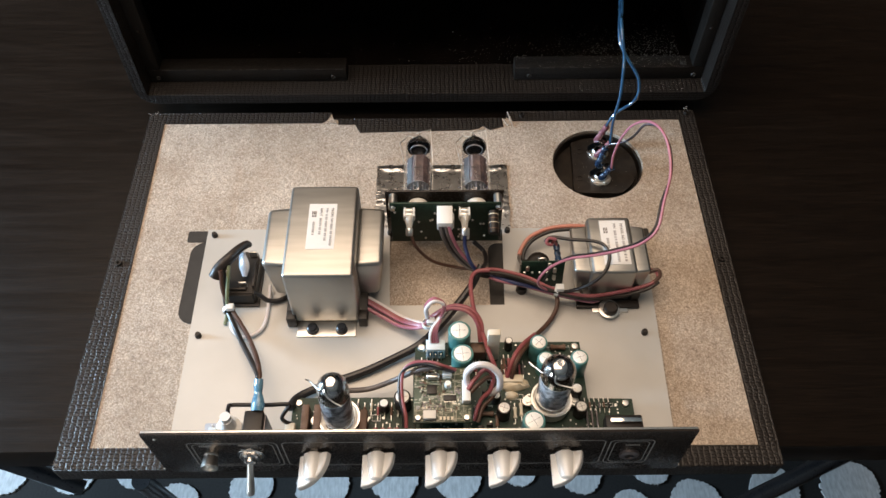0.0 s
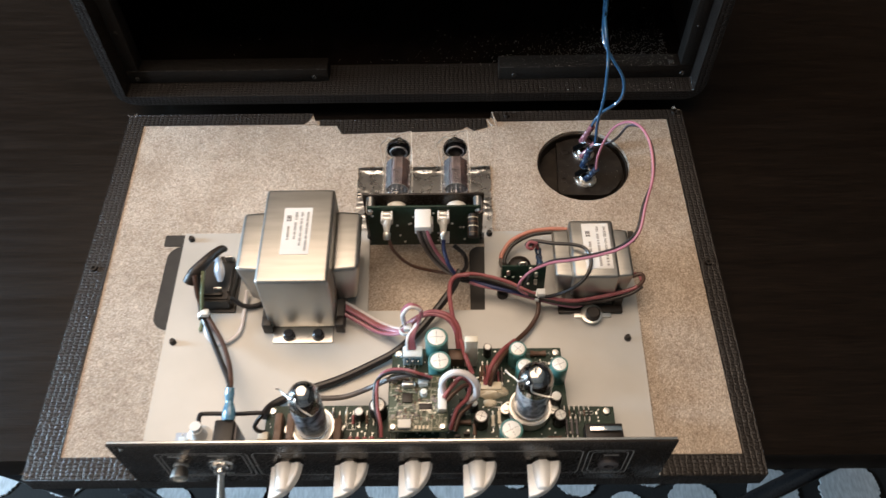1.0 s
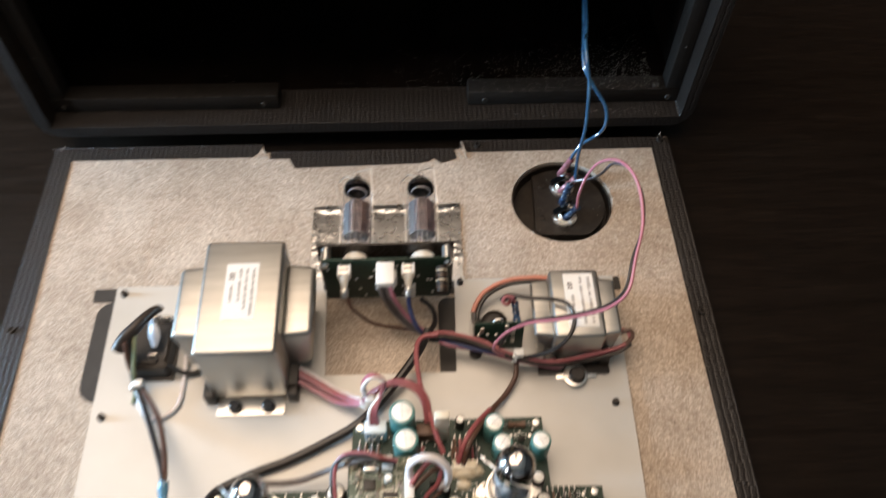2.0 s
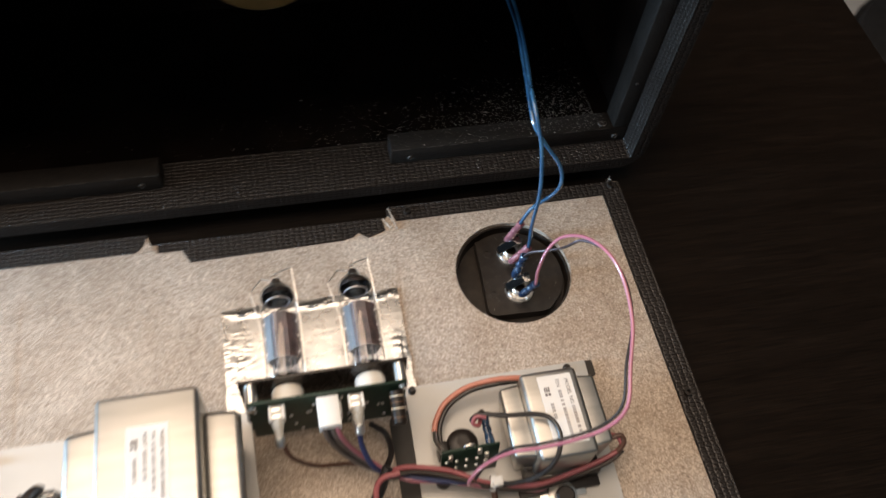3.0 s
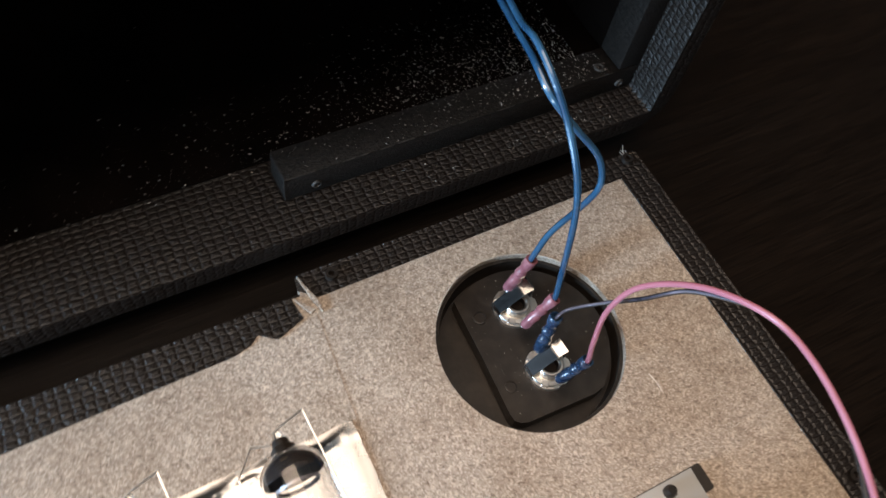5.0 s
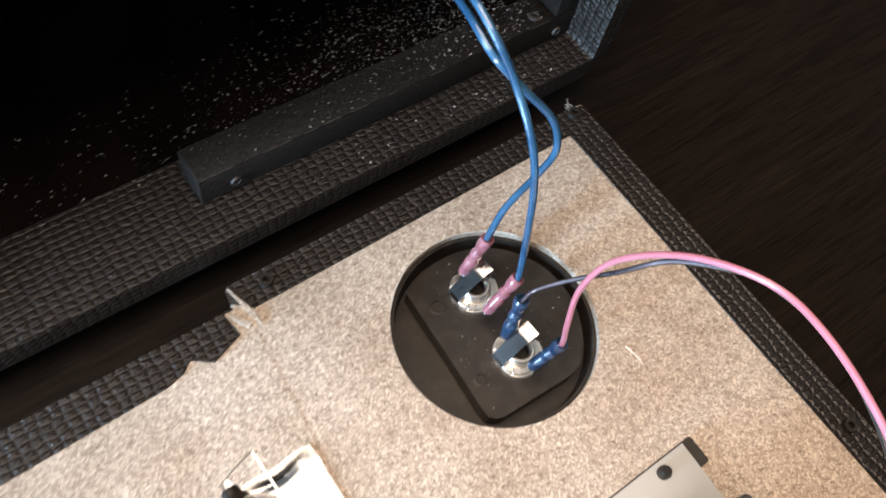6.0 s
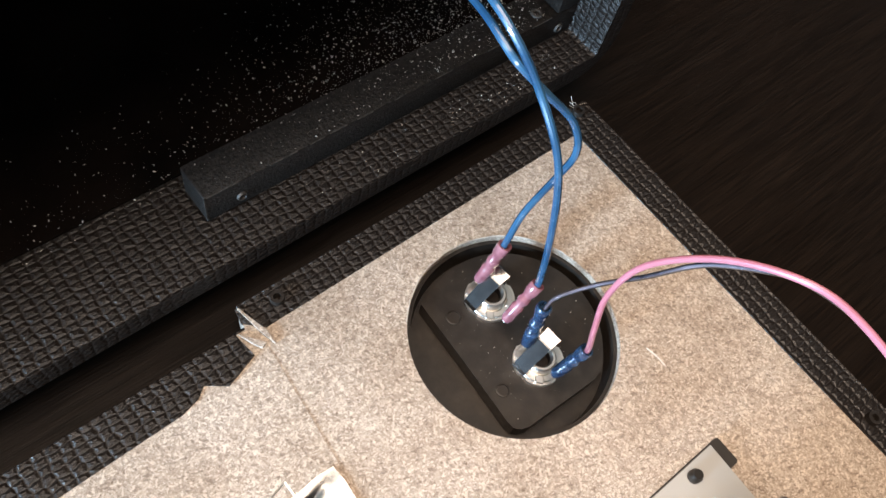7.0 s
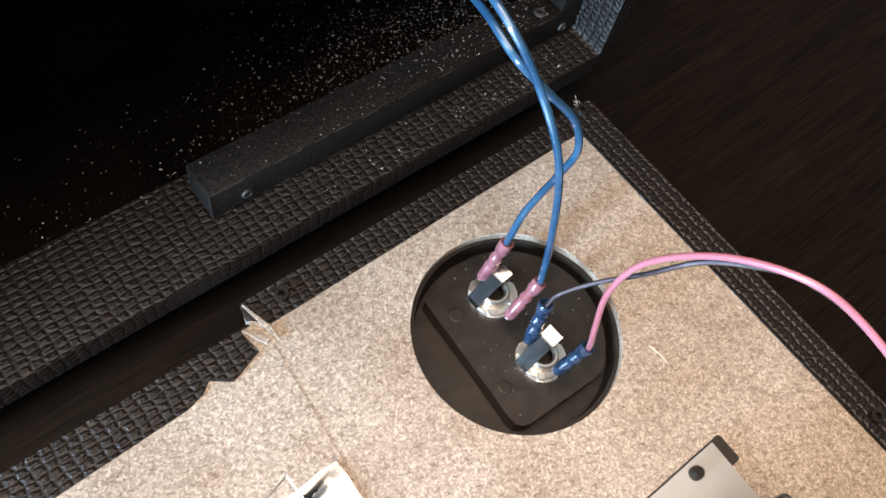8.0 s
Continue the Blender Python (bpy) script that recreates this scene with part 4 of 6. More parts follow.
# ---- transformers ----
def transformer(name, x0, x1, y0, y1, h, lapx, bell, bh, label, bolts, wide):
    """Steel strap over a laminated core, a bell on either side, on a footed bracket."""
    t = thing(name, ((x0 + x1) / 2, (y0 + y1) / 2, PT), label, "transformer", "transformers")
    z = PT
    part("core", box(x0 - 0.0045, x1 + 0.0060, y0 + 0.0035, y1 - 0.003, z + 0.0001, z + 0.0125, 0.001), M["blackpl"], t, "black laminated core")
    for xa, xb in ((x0 - 0.0045, x0 + 0.0030), (x1 - 0.0010, x1 + 0.0060)):
        part("foot", box(xa, xb, y0 - 0.0030, y0 + 0.006, z + 0.0001, z + 0.0125, 0.001), M["blackpl"], t)
    part("frame", box(x0, x1, y0 + 0.001, y1, z + 0.0018, z + h, 0.0026, 4), M["steel"], t, "folded steel frame")
    for s in (-1, 1):
        xa, xb = ((x0 - bell, x0 + 0.001) if s < 0 else (x1 - 0.001, x1 + bell))
        bm = bmesh.new()
        bbox(bm, xa, xb, y0 + lapx, y1 - lapx * 0.45, z + h * 0.14, z + bh, bell * 0.19, 5)
        xin, ym = (x0 if s < 0 else x1), (y0 + lapx + y1 - lapx * 0.45) / 2
        for v in bm.verts:
            k = min(1.0, 0.74 + 0.40 * (v.co.z - z - h * 0.14) / (bh - h * 0.14))
            out = (v.co.x - xin) * s / bell
            v.co.x = xin + (v.co.x - xin) * k
            v.co.y = ym + (v.co.y - ym) * (1.0 - 0.07 * max(0.0, out))
        part("bell_cover", bm, M["steel"], t, "rounded pressed steel end bell")
    f = part("foot_flange", box(x0 + 0.003, x1 - 0.003, y0 - 0.0118, y0 + 0.0015, z + 0.0001, z + 0.0017, 0.0005), M["tin"], t)
    for bxx in bolts:
        b = part("bolt", turned([(0.0046, 0), (0.0046, 0.0010), (0.0040, 0.0012), (0.0040, 0.0046), (0.0030, 0.0054), (0, 0.0054)], (bxx, y0 - 0.0064, z + 0.0017), n=6 + wide), M["blackm"], t)
    return t


big = transformer("power_transformer", -0.0980, -0.0462, 0.2810, 0.3658, 0.0665, 0.020, 0.0195, 0.052, "large steel-cased power transformer with a white paper label", (-0.0825, -0.0602), 12)
small = transformer("output_transformer", 0.1325, 0.1668, 0.3010, 0.3550, 0.0385, 0.006, 0.0125, 0.031, "small steel-cased output transformer with a white paper label", (), 12)
part("foot_flange", box(0.1235, 0.1730, 0.2925, 0.3005, PT + 0.0001, PT + 0.0035, 0.0008), M["blackpl"], small, "black mounting foot")
part("washer", turned([(0, 0), (0.0082, 0), (0.0084, 0.0008), (0.0076, 0.0012), (0.0052, 0.0011), (0, 0.0011)], (0.1485, 0.2905, PT + 0.0036), n=28), M["tin"], small)
part("bolt", turned([(0.0056, 0), (0.0056, 0.004), (0.0044, 0.005), (0, 0.005)], (0.1490, 0.2890, PT + 0.0048), n=12), M["blackpl"], small)


def paper_label(parent, x0, x1, y0, y1, z, lines, size, seed):
    """A sticker whose lines of print run down the label; unreadable print is rows of small bars."""
    lb = part("label", box(x0, x1, y0, y1, z, z + 0.0003), M["paper"], parent, "white printed paper label", smooth=False)
    rl = random.Random(seed)
    for txt, x, ys, ye in lines:
        if txt:
            m = Matrix.Translation((x, y1 - ys, z + 0.0004)) @ Matrix.Rotation(radians(-90), 4, 'Z')
            words("print", txt, size, m, M["ink"], lb)
            ys += len(txt) * size * 0.66
        if ye > ys:
            bm = bmesh.new()
            yy = ys + size * 0.25
            while yy < ye:
                w = size * rl.uniform(0.35, 0.55)
                bbox(bm, x, x + size * 0.62, y1 - yy - w, y1 - yy, z + 0.0003, z + 0.0005)
                yy += w + size * rl.choice((0.14, 0.16, 0.4))
            part("print_bar", bm, M["inkp"], lb, smooth=False)
    bm = bmesh.new()
    lx, ly = x0 + (x1 - x0) * 0.17, y1 - (y1 - y0) * 0.17
    for k in range(3):
        bbox(bm, lx + k * 0.0012 - 0.001, lx + k * 0.0012 - 0.0002, ly - 0.0030, ly, z + 0.0003, z + 0.0005)
    for k in range(2):
        bbox(bm, lx - 0.0010 + k * 0.0019, lx + 0.0004 + k * 0.0019, ly - 0.0052, ly - 0.0037, z + 0.0003, z + 0.0005)
    part("logo_mark", bm, M["ink"], lb, smooth=False)
    return lb


paper_label(big, -0.0825, -0.0615, 0.3055, 0.3475, PT + 0.0665, (("MODEL NO", -0.0655, 0.0040, 0.0385), ("P/N", -0.0698, 0.0040, 0.0345), ("INPUT", -0.0740, 0.0040, 0.0280), ("", -0.0790, 0.0165, 0.0300)), 0.0027, 4)
paper_label(small, 0.1420, 0.1625, 0.3090, 0.3510, PT + 0.0385, (("MODEL NO", 0.1580, 0.0030, 0.0400), ("P/N", 0.1525, 0.0030, 0.0390), ("", 0.1460, 0.0165, 0.0260)), 0.0031, 9)

# ---- power tube board ----
tb = thing("tube_board", (0.0205, 0.357, 0.0), "upright green circuit board and black bracket holding two power tubes", "circuit board")
part("board", box(-0.0225, 0.0640, 0.3520, 0.3536, 0.0150, 0.0640, 0.0003), M["pcb"], tb, "upright green circuit board")
part("bracket", box(-0.0270, 0.0670, 0.3664, 0.3680, 0.0010, 0.0610, 0.0004), M["panel"], tb, "black painted steel bracket")
for x in (-0.0205, 0.0620):
    bm = bmesh.new()
    rod(bm, (x, 0.3536, 0.0560), (x, 0.3664, 0.0560), 0.0034, 12)
    part("standoff", bm, M["tin"], tb)
    part("screw", turned([(0, 0.0018), (0.002, 0.0016), (0.0029, 0), (0, 0)], (x, 0.3519, 0.0585), (0, -1, 0), 14), M["chrome"], tb)
for x in (-0.0010, 0.0455):
    part("tube_socket", turned([(0, 0), (0.0082, 0), (0.0088, 0.002), (0.0088, 0.010), (0.0078, 0.012), (0, 0.012)], (x, 0.3538, 0.0462), (0, 1, 0), 28), M["socketw"], tb, "white ceramic tube socket")
part("plug", box(0.0140, 0.0262, 0.3345, 0.3518, 0.0530, 0.0618, 0.0007), M["white"], tb, "white nylon plug")
part("plug", box(0.0235, 0.0275, 0.3440, 0.3518, 0.0420, 0.0528, 0.0006), M["white"], tb, "white nylon plug")
part("plug", box(0.0330, 0.0400, 0.3470, 0.3518, 0.0230, 0.0330, 0.0006), M["white"], tb, "white nylon plug")
for x in (-0.0073, 0.0355):
    bm = bbox(bmesh.new(), x - 0.0047, x + 0.0047, 0.3425, 0.3518, 0.0532, 0.0602, 0.0016, 3)
    tt = part("spade_terminal", bm, M["clearw"], tb, "clear nylon covered spade terminal")
    for k in range(2):
        part("spade_blade", box(x - 0.0027, x + 0.0027, 0.3440 + k * 0.0040, 0.3464 + k * 0.0040, 0.0598, 0.0607, 0.0003), M["tin"], tt)
    for sx in (-1, 1):
        part("spade_edge", box(x + sx * 0.0035 - 0.0006, x + sx * 0.0035 + 0.0006, 0.3434, 0.3512, 0.0598, 0.0606, 0.0002), M["white"], tt)
    part("neck", hose([(x, 0.3440, 0.0566), (x, 0.3410, 0.0558), (x, 0.3385, 0.0545), (x, 0.3360, 0.0528)], [0.0044, 0.0036, 0.0029, 0.0027], 14, 5, 0.0, 0.8), M["clearw"], tt, "clear nylon neck")
    part("ferrule", turned([(0.0026, 0), (0.0029, 0.001), (0.0028, 0.0050), (0.0023, 0.0060), (0, 0.0060)], (x, 0.3365, 0.0530), (0.0, -0.82, -0.57), 14), M["tin"], tt)
bm = bmesh.new()
ra, rb = Vector((0.0580, 0.3515, 0.0548)), Vector((0.0578, 0.3335, 0.0490))
rod(bm, ra, rb, 0.0041, 16, 0.0009)
rs = part("resistor", bm, M["blackpl"], tb, "dark banded power resistor")
for k, q in enumerate((0.16, 0.34, 0.52, 0.78)):
    part("band", turned([(0.00416, 0), (0.00416, 0.0006)], ra.lerp(rb, q), rb - ra, 16), M["brown" if k % 2 else "ceramic"], rs)
rp_ = random.Random(3)
for k in range(26):
    x, z = rp_.uniform(-0.02, 0.062), rp_.uniform(0.018, 0.060)
    part("solder_joint", turned([(0.0011, 0), (0.0007, 0.0008), (0, 0.0012)], (x, 0.3520, z), (0, -1, 0), 8), M["tin"], tb)


def power_tube(cx, cz, y0, L):
    """A nine-pin bottle lying along y: thin glass, dark getter flash in its dome, getter ring, folded anode."""
    t = thing("vacuum_tube", (cx, y0, cz), "glass power tube with dark silvery top lying over foil", "vacuum tube", "power tubes")
    o, ax = (cx, y0, cz), (0, 1, 0)
    r, eq, dh, g = 0.0108, L - 0.0102, 0.0090, 0.0006
    dome = [radians(9 * k) for k in range(9)]
    outer = [(0, 0.001), (r * 0.92, 0.001), (r, 0.0035), (r, 0.0045), (r, 0.0060), (r, eq - 0.0060), (r, eq - 0.0020)] + [(r * math.cos(a), eq + dh * math.sin(a)) for a in dome] + [(0.0024, eq + dh + 0.0004), (0.0020, eq + dh + 0.0036), (0.0013, eq + dh + 0.0062), (0, eq + dh + 0.0070)]
    inner = [(0, eq + dh - 0.0007)] + [((r - g) * math.cos(a), eq + (dh - g) * math.sin(a)) for a in dome[::-1]] + [(r - g, eq - 0.0020), (r - g, eq - 0.0060), (r - g, 0.0060), (r - g, 0.0046), (r * 0.88, 0.0032), (r * 0.8, 0.0030), (0, 0.0030)]
    bm = turned(outer, o, ax, 40)
    skin = set(bm.faces)
    lathe(bm, inner, o, ax, 40)
    bmesh.ops.reverse_faces(bm, faces=[f for f in bm.faces if f not in skin])
    part("glass_bulb", bm, M["glass"], t, "clear glass bulb").visible_shadow = False
    part("getter_flash", turned([((r - g - 0.0003) * math.cos(a), eq - 0.0006 + (dh - g) * math.sin(a)) for a in [radians(8 * k) for k in range(11)]], o, ax, 40), M["getter"], t, "dark silvery getter flash")
    part("getter_ring", turned([(0.0072, 0), (0.0073, 0.0010), (0.0063, 0.0012), (0.0061, 0.0004), (0.0072, 0)], (cx, y0 + eq - 0.0040, cz + 0.0006), ax, 32), M["anode"], t, "pale ring under the dome")
    ya, yb = y0 + 0.0145, y0 + eq - 0.0122
    hexa = ((-0.0099, -0.0012), (-0.0034, 0.0054), (0.0040, 0.0058), (0.0099, -0.0004), (0.0024, -0.0056), (-0.0024, -0.0056))
    bm = bmesh.new()
    rings = [[bm.verts.new((cx + u, yy, cz + w)) for u, w in hexa] for yy in (ya, yb)]
    for k in range(6):
        bm.faces.new((rings[0][k], rings[0][(k + 1) % 6], rings[1][(k + 1) % 6], rings[1][k]))
    bm.faces.new(rings[0])
    bm.faces.new(rings[1])
    bmesh.ops.recalc_face_normals(bm, faces=bm.faces)
    part("anode", bm, M["anode_r"], t, "brown-grey folded anode plate", smooth=False)
    # paler plate on the window-facing facet, standing in for its reflection
    sh = Matrix.Rotation(math.atan2(0.0066, 0.0065), 4, Vector((0, -1, 0)))
    plate_at = Matrix.Translation((cx - 0.00665, (ya + yb) / 2, cz + 0.0021)) @ sh
    part("lit_anode_flank", bbox(bmesh.new(), -0.0030, 0.0026, -(yb - ya) / 2 + 0.0006, (yb - ya) / 2 - 0.0006, 0.0001, 0.0005, m=plate_at), M["anode_b"], t, "anode flank in a paler grey for the window's reflection", smooth=False)
    part("anode_seam", box(cx - 0.0033, cx - 0.0018, ya + 0.0004, yb - 0.0004, cz + 0.0050, cz + 0.0059), M["anode"], t, smooth=False)
    part("anode_slot", box(cx - 0.0034, cx + 0.0004, (ya + yb) / 2, (ya + yb) / 2 + 0.0011, cz + 0.0054, cz + 0.0061), M["blackpl"], t)
    for sx in (-1, 1):
        for k in range(3):
            yy = ya + 0.0040 + k * (yb - ya - 0.0092) / 2
            xx = cx + sx * 0.0093
            part("rivet", box(xx - 0.0005, xx + 0.0005, yy, yy + 0.0011, cz - 0.0004, cz + 0.0006), M["tin"], t, smooth=False)
    for k in range(5):
        xx = cx - 0.0064 + k * 0.0032
        part("anode_tag", box(xx - 0.0006, xx + 0.0006, ya - 0.0012 - 0.0006 * (k % 2), ya, cz + 0.0026, cz + 0.0032), M["tin"], t, smooth=False)
    part("tip_collar", turned([(0.0046, -0.0012), (0.0040, 0.0006), (0.0030, 0.0014), (0.0026, 0.0034), (0.0021, 0.0038)], (cx, y0 + eq + dh, cz), ax, 18), M["blackpl"], t, "black collar round the tip")
    part("mica", turned([(0, 0), (0.0084, 0), (0.0084, 0.0004), (0, 0.0004)], (cx, ya - 0.0012, cz), ax, 28), M["mica"], t)
    bm = bmesh.new()
    for k in range(9):
        a = 2 * math.pi * (k + .5) / 10
        rod(bm, (cx + 0.0062 * math.cos(a), y0 + 0.0005, cz + 0.0062 * math.sin(a)), (cx + 0.0062 * math.cos(a), ya - 0.0010, cz + 0.0062 * math.sin(a)), 0.0004, 6)
    part("pins", bm, M["anode"], t)
    # sprung wire clips: one bows out and bends in to the shoulder, the other runs up straight and hooks over the tip
    for p in (((-0.0114, -0.0004, -0.001), (-0.0116, 0.0370, 0.0), (-0.0158, 0.0618, 0.0), (-0.0090, 0.0696, 0.0005), (-0.0034, 0.0676, 0.001)),
              ((0.0114, -0.0004, -0.001), (0.0118, 0.0400, 0.0), (0.0100, 0.0736, 0.0036), (0.0024, 0.0714, 0.0040), (-0.0024, 0.0700, 0.0028))):
        bm = bmesh.new()
        p = [Vector((cx, y0, cz)) + Vector(q) for q in p]
        for a, b in zip(p, p[1:]):
            rod(bm, a, b, 0.00034, 6)
        for q in p[1:-1]:
            bmesh.ops.create_icosphere(bm, subdivisions=1, radius=0.00040, matrix=Matrix.Translation(q))
        part("clip_wire", bm, M["tin"], t)
    return t


power_tube(-0.0010, 0.0475, 0.3682, 0.0660)
power_tube(0.0455, 0.0475, 0.3682, 0.0660)

# crumpled foil under the tubes
foil = bmesh.new()
nx, ny = 170, 120
fx0, fx1, fy0, fy1 = -0.0395, 0.0765, 0.3640, 0.4465
grid = []
for j in range(ny + 1):
    row = []
    for i in range(nx + 1):
        u, v = i / nx, j / ny
        x, y = fx0 + (fx1 - fx0) * u, fy0 + (fy1 - fy0) * v
        cr = abs(noise.noise(Vector((x * 75, y * 190, 3)))) + abs(noise.noise(Vector((x * 160, y * 330, 7)))) * 0.3
        cr += abs(noise.noise(Vector((x * 260, y * 45, 11)))) * 0.5
        amp = 0.0011 * max(0, 1 - abs((1 - v) - 0.055) / 0.05) * (0.35 + max(0, noise.noise(Vector((x * 40, 5, 1))) * 1.6)) + 0.00006
        amp += 0.0012 * max(0, 1 - math.hypot((u - 0.06) / 0.12, (v - 0.52) / 0.34)) + 0.0009 * max(0, 1 - math.hypot((u - 0.96) / 0.05, (v - 0.45) / 0.2))
        z = 0.0006 + abs(cr) * amp + 0.00012 * noise.noise(Vector((x * 120, y * 12, 21)))
        for c, w in ((0.11, 0.06), (0.50, 0.05), (0.87, 0.06)):
            fold = math.exp(-((u - c) / w) ** 2)
            z += 0.0013 * fold * math.exp(-((v - 0.955 + 0.02 * math.cos((u - c) * 20)) / 0.016) ** 2)
        x += 0.0012 * noise.noise(Vector((y * 90, 1, u))) * max(0, 1 - min(u, 1 - u) / 0.05)
        y += 0.0012 * noise.noise(Vector((x * 90, 2, v))) * max(0, 1 - (1 - v) / 0.06)
        row.append(foil.verts.new((x, y, z)))
    grid.append(row)
for j in range(ny):
    for i in range(nx):
        foil.faces.new((grid[j][i], grid[j][i + 1], grid[j + 1][i + 1], grid[j + 1][i]))
tagged(part("foil_sheet", foil, M["foil"], None, loc=(0.02, 0.405, 0)), "crumpled aluminium foil sheet stuck on the chipboard under the tubes", "foil")

# ---- main circuit board ----
mb = thing("main_circuit_board", (0.03, 0.21, PT), "green amplifier circuit board crowded with components on the chassis", "circuit board")
BZ = 0.0120
part("board", prism([(-0.0905, 0.170), (0.1545, 0.170), (0.1545, 0.2119), (0.1224, 0.2126), (0.1211, 0.2589), (-0.0029, 0.2590), (-0.0035, 0.2143), (-0.0905, 0.2143)], BZ - 0.0016, BZ), M["pcb"], mb, "green fibreglass board", smooth=False)
for x, y in ((-0.0860, 0.2100), (0.0020, 0.2545), (0.1170, 0.2545), (0.1490, 0.2080), (0.1170, 0.1760), (-0.085, 0.176)):
    bm = bmesh.new()
    rod(bm, (x, y, PT), (x, y, BZ - 0.0016), 0.0028, 6)
    part("standoff", bm, M["tin"], mb)
    part("screw", turned([(0, 0.0020), (0.0022, 0.0018), (0.0032, 0), (0, 0)], (x, y, BZ), n=16), M["tin"], mb)


def ecap(x, y, r, h, body="teal", top="can", lean=(0, 0, 1)):
    c = part("capacitor", turned([(0, 0), (r, 0), (r, 0.0012), (r * 0.95, 0.002), (r, 0.0028), (r, h - 0.0008), (r * 0.93, h), (r * 0.80, h + 0.0001)], (x, y, BZ), lean, 24), M[body], mb, {"teal": "teal-sleeved electrolytic capacitor", "blackpl": "black-sleeved electrolytic capacitor"}[body])
    q = Vector((0, 0, 1)).rotation_difference(Vector(lean)).to_matrix()
    tp = Vector((x, y, BZ)) + q @ Vector((0, 0, h - 0.0002))
    part("can_top", turned([(r * 0.78, 0.0003), (r * 0.70, 0.0005), (0, 0.0005)], tp, lean, 24), M[top], c, "bare aluminium can top")
    if r > 0.0045:
        bm = bmesh.new()
        for a in (0.4, 1.97):
            bbox(bm, -r * 0.60, r * 0.60, -0.00011, 0.00011, 0.0004, 0.00056, m=Matrix.Translation(tp) @ q.to_4x4() @ Matrix.Rotation(a + x * 40, 4, 'Z'))
        part("vent_score", bm, M["anode"], c, smooth=False)
    return c


for x, y, r, h in ((0.0300, 0.2525, 0.0082, 0.030), (0.0320, 0.2365, 0.0080, 0.025), (0.0880, 0.2480, 0.0064, 0.020), (0.1163, 0.2350, 0.0064, 0.021), (0.0925, 0.2355, 0.0064, 0.018), (0.0805, 0.1880, 0.0080, 0.018)):
    ecap(x, y, r, h)
for x, y, r, h in ((0.0605, 0.1995, 0.0050, 0.014), (0.0557, 0.2110, 0.0034, 0.010), (0.0668, 0.2540, 0.0030, 0.012), (-0.0110, 0.2075, 0.0060, 0.016), (-0.0241, 0.2050, 0.0036, 0.011), (0.1132, 0.2140, 0.0042, 0.014), (0.1150, 0.2005, 0.0046, 0.013)):
    ecap(x, y, r, h, "blackpl")
part("ceramic_resistor", box(0.0500, 0.0590, 0.2440, 0.2490, BZ, 0.0500, 0.0008), M["ceramic"], mb, "tall cream cement resistor")
cn = part("connector", box(0.0055, 0.0195, 0.2455, 0.2540, BZ, 0.0260, 0.0005), M["icewhite"], mb, "pale bluish nylon connector")
for k in range(3):
    part("window", box(0.0070 + k * 0.0040, 0.0098 + k * 0.0040, 0.2450, 0.2457, 0.0165, 0.0235), M["skyblue"], cn, smooth=False)
for k in range(3):
    bm = bmesh.new()
    rod(bm, (0.0085 + k * 0.004, 0.2440, BZ), (0.0085 + k * 0.004, 0.2440, BZ + 0.010), 0.0005, 6)
    part("pin", bm, M["tin"], cn)
part("connector", box(0.0385, 0.0495, 0.2440, 0.2520, BZ, 0.0240, 0.0008), M["brown"], mb, "brown nylon connector")
part("connector", box(0.0610, 0.0760, 0.2230, 0.2290, BZ, 0.0185, 0.0008), M["glue"], mb, "cream connector under hot glue")
gr = random.Random(8)
for cx, cy, rx, ry, h in ((0.0690, 0.2235, 0.0115, 0.0052, 0.0050), (0.0675, 0.2150, 0.0048, 0.0034, 0.0026)):
    bm = bmesh.new()
    rows = []
    for zz, f in ((0.0, 1.0), (0.35, 0.96), (0.75, 0.80), (1.0, 0.45)):
        rows.append([])
        for k in range(26):
            a = 2 * math.pi * k / 26
            rad = f * (1 + 0.28 * noise.noise(Vector((math.cos(a) * 2.2 + cx * 90, math.sin(a) * 2.2, 4))) + 0.10 * noise.noise(Vector((k * 1.7, zz * 2, 9))))
            rows[-1].append(bm.verts.new((cx + rx * rad * math.cos(a), cy + ry * rad * math.sin(a), BZ + h * zz * (1 + 0.25 * noise.noise(Vector((k * 0.9, zz, 2)))))))
    for p, q in zip(rows, rows[1:]):
        for k in range(26):
            bm.faces.new((p[k], p[(k + 1) % 26], q[(k + 1) % 26], q[k]))
    bm.faces.new(rows[-1])
    bmesh.ops.recalc_face_normals(bm, faces=bm.faces)
    part("hot_glue", bm, M["glue"], mb, "blob of cream hot glue")
for x, y in ((-0.0790, 0.1920), (-0.0705, 0.1920), (-0.0380, 0.1880)):
    part("film_capacitor", box(x - 0.0025, x + 0.0025, y - 0.012, y + 0.012, BZ, BZ + 0.012, 0.0006), M["brown"], mb, "dark brown film capacitor")


def axial(x0, y0, x1, y1, r, mt, z=BZ + 0.0025):
    bm = bmesh.new()
    a, b = Vector((x0, y0, z)), Vector((x1, y1, z))
    L = (b - a).length
    lathe(bm, [(0, 0), (r, 0.0004), (r, L * 0.2), (r * 0.8, L * 0.28), (r * 0.8, L * 0.72), (r, L * 0.8), (r, L - 0.0004), (0, L)], a, b - a, 12)
    o = part("resistor", bm, M[mt], mb)
    bm = bmesh.new()
    d = (b - a).normalized()
    for p, s in ((a, -1), (b, 1)):
        rod(bm, p, p + d * s * 0.003, 0.0003, 6)
        rod(bm, p + d * s * 0.003, p + d * s * 0.003 - Vector((0, 0, z - BZ)), 0.0003, 6)
    part("lead", bm, M["tin"], o)


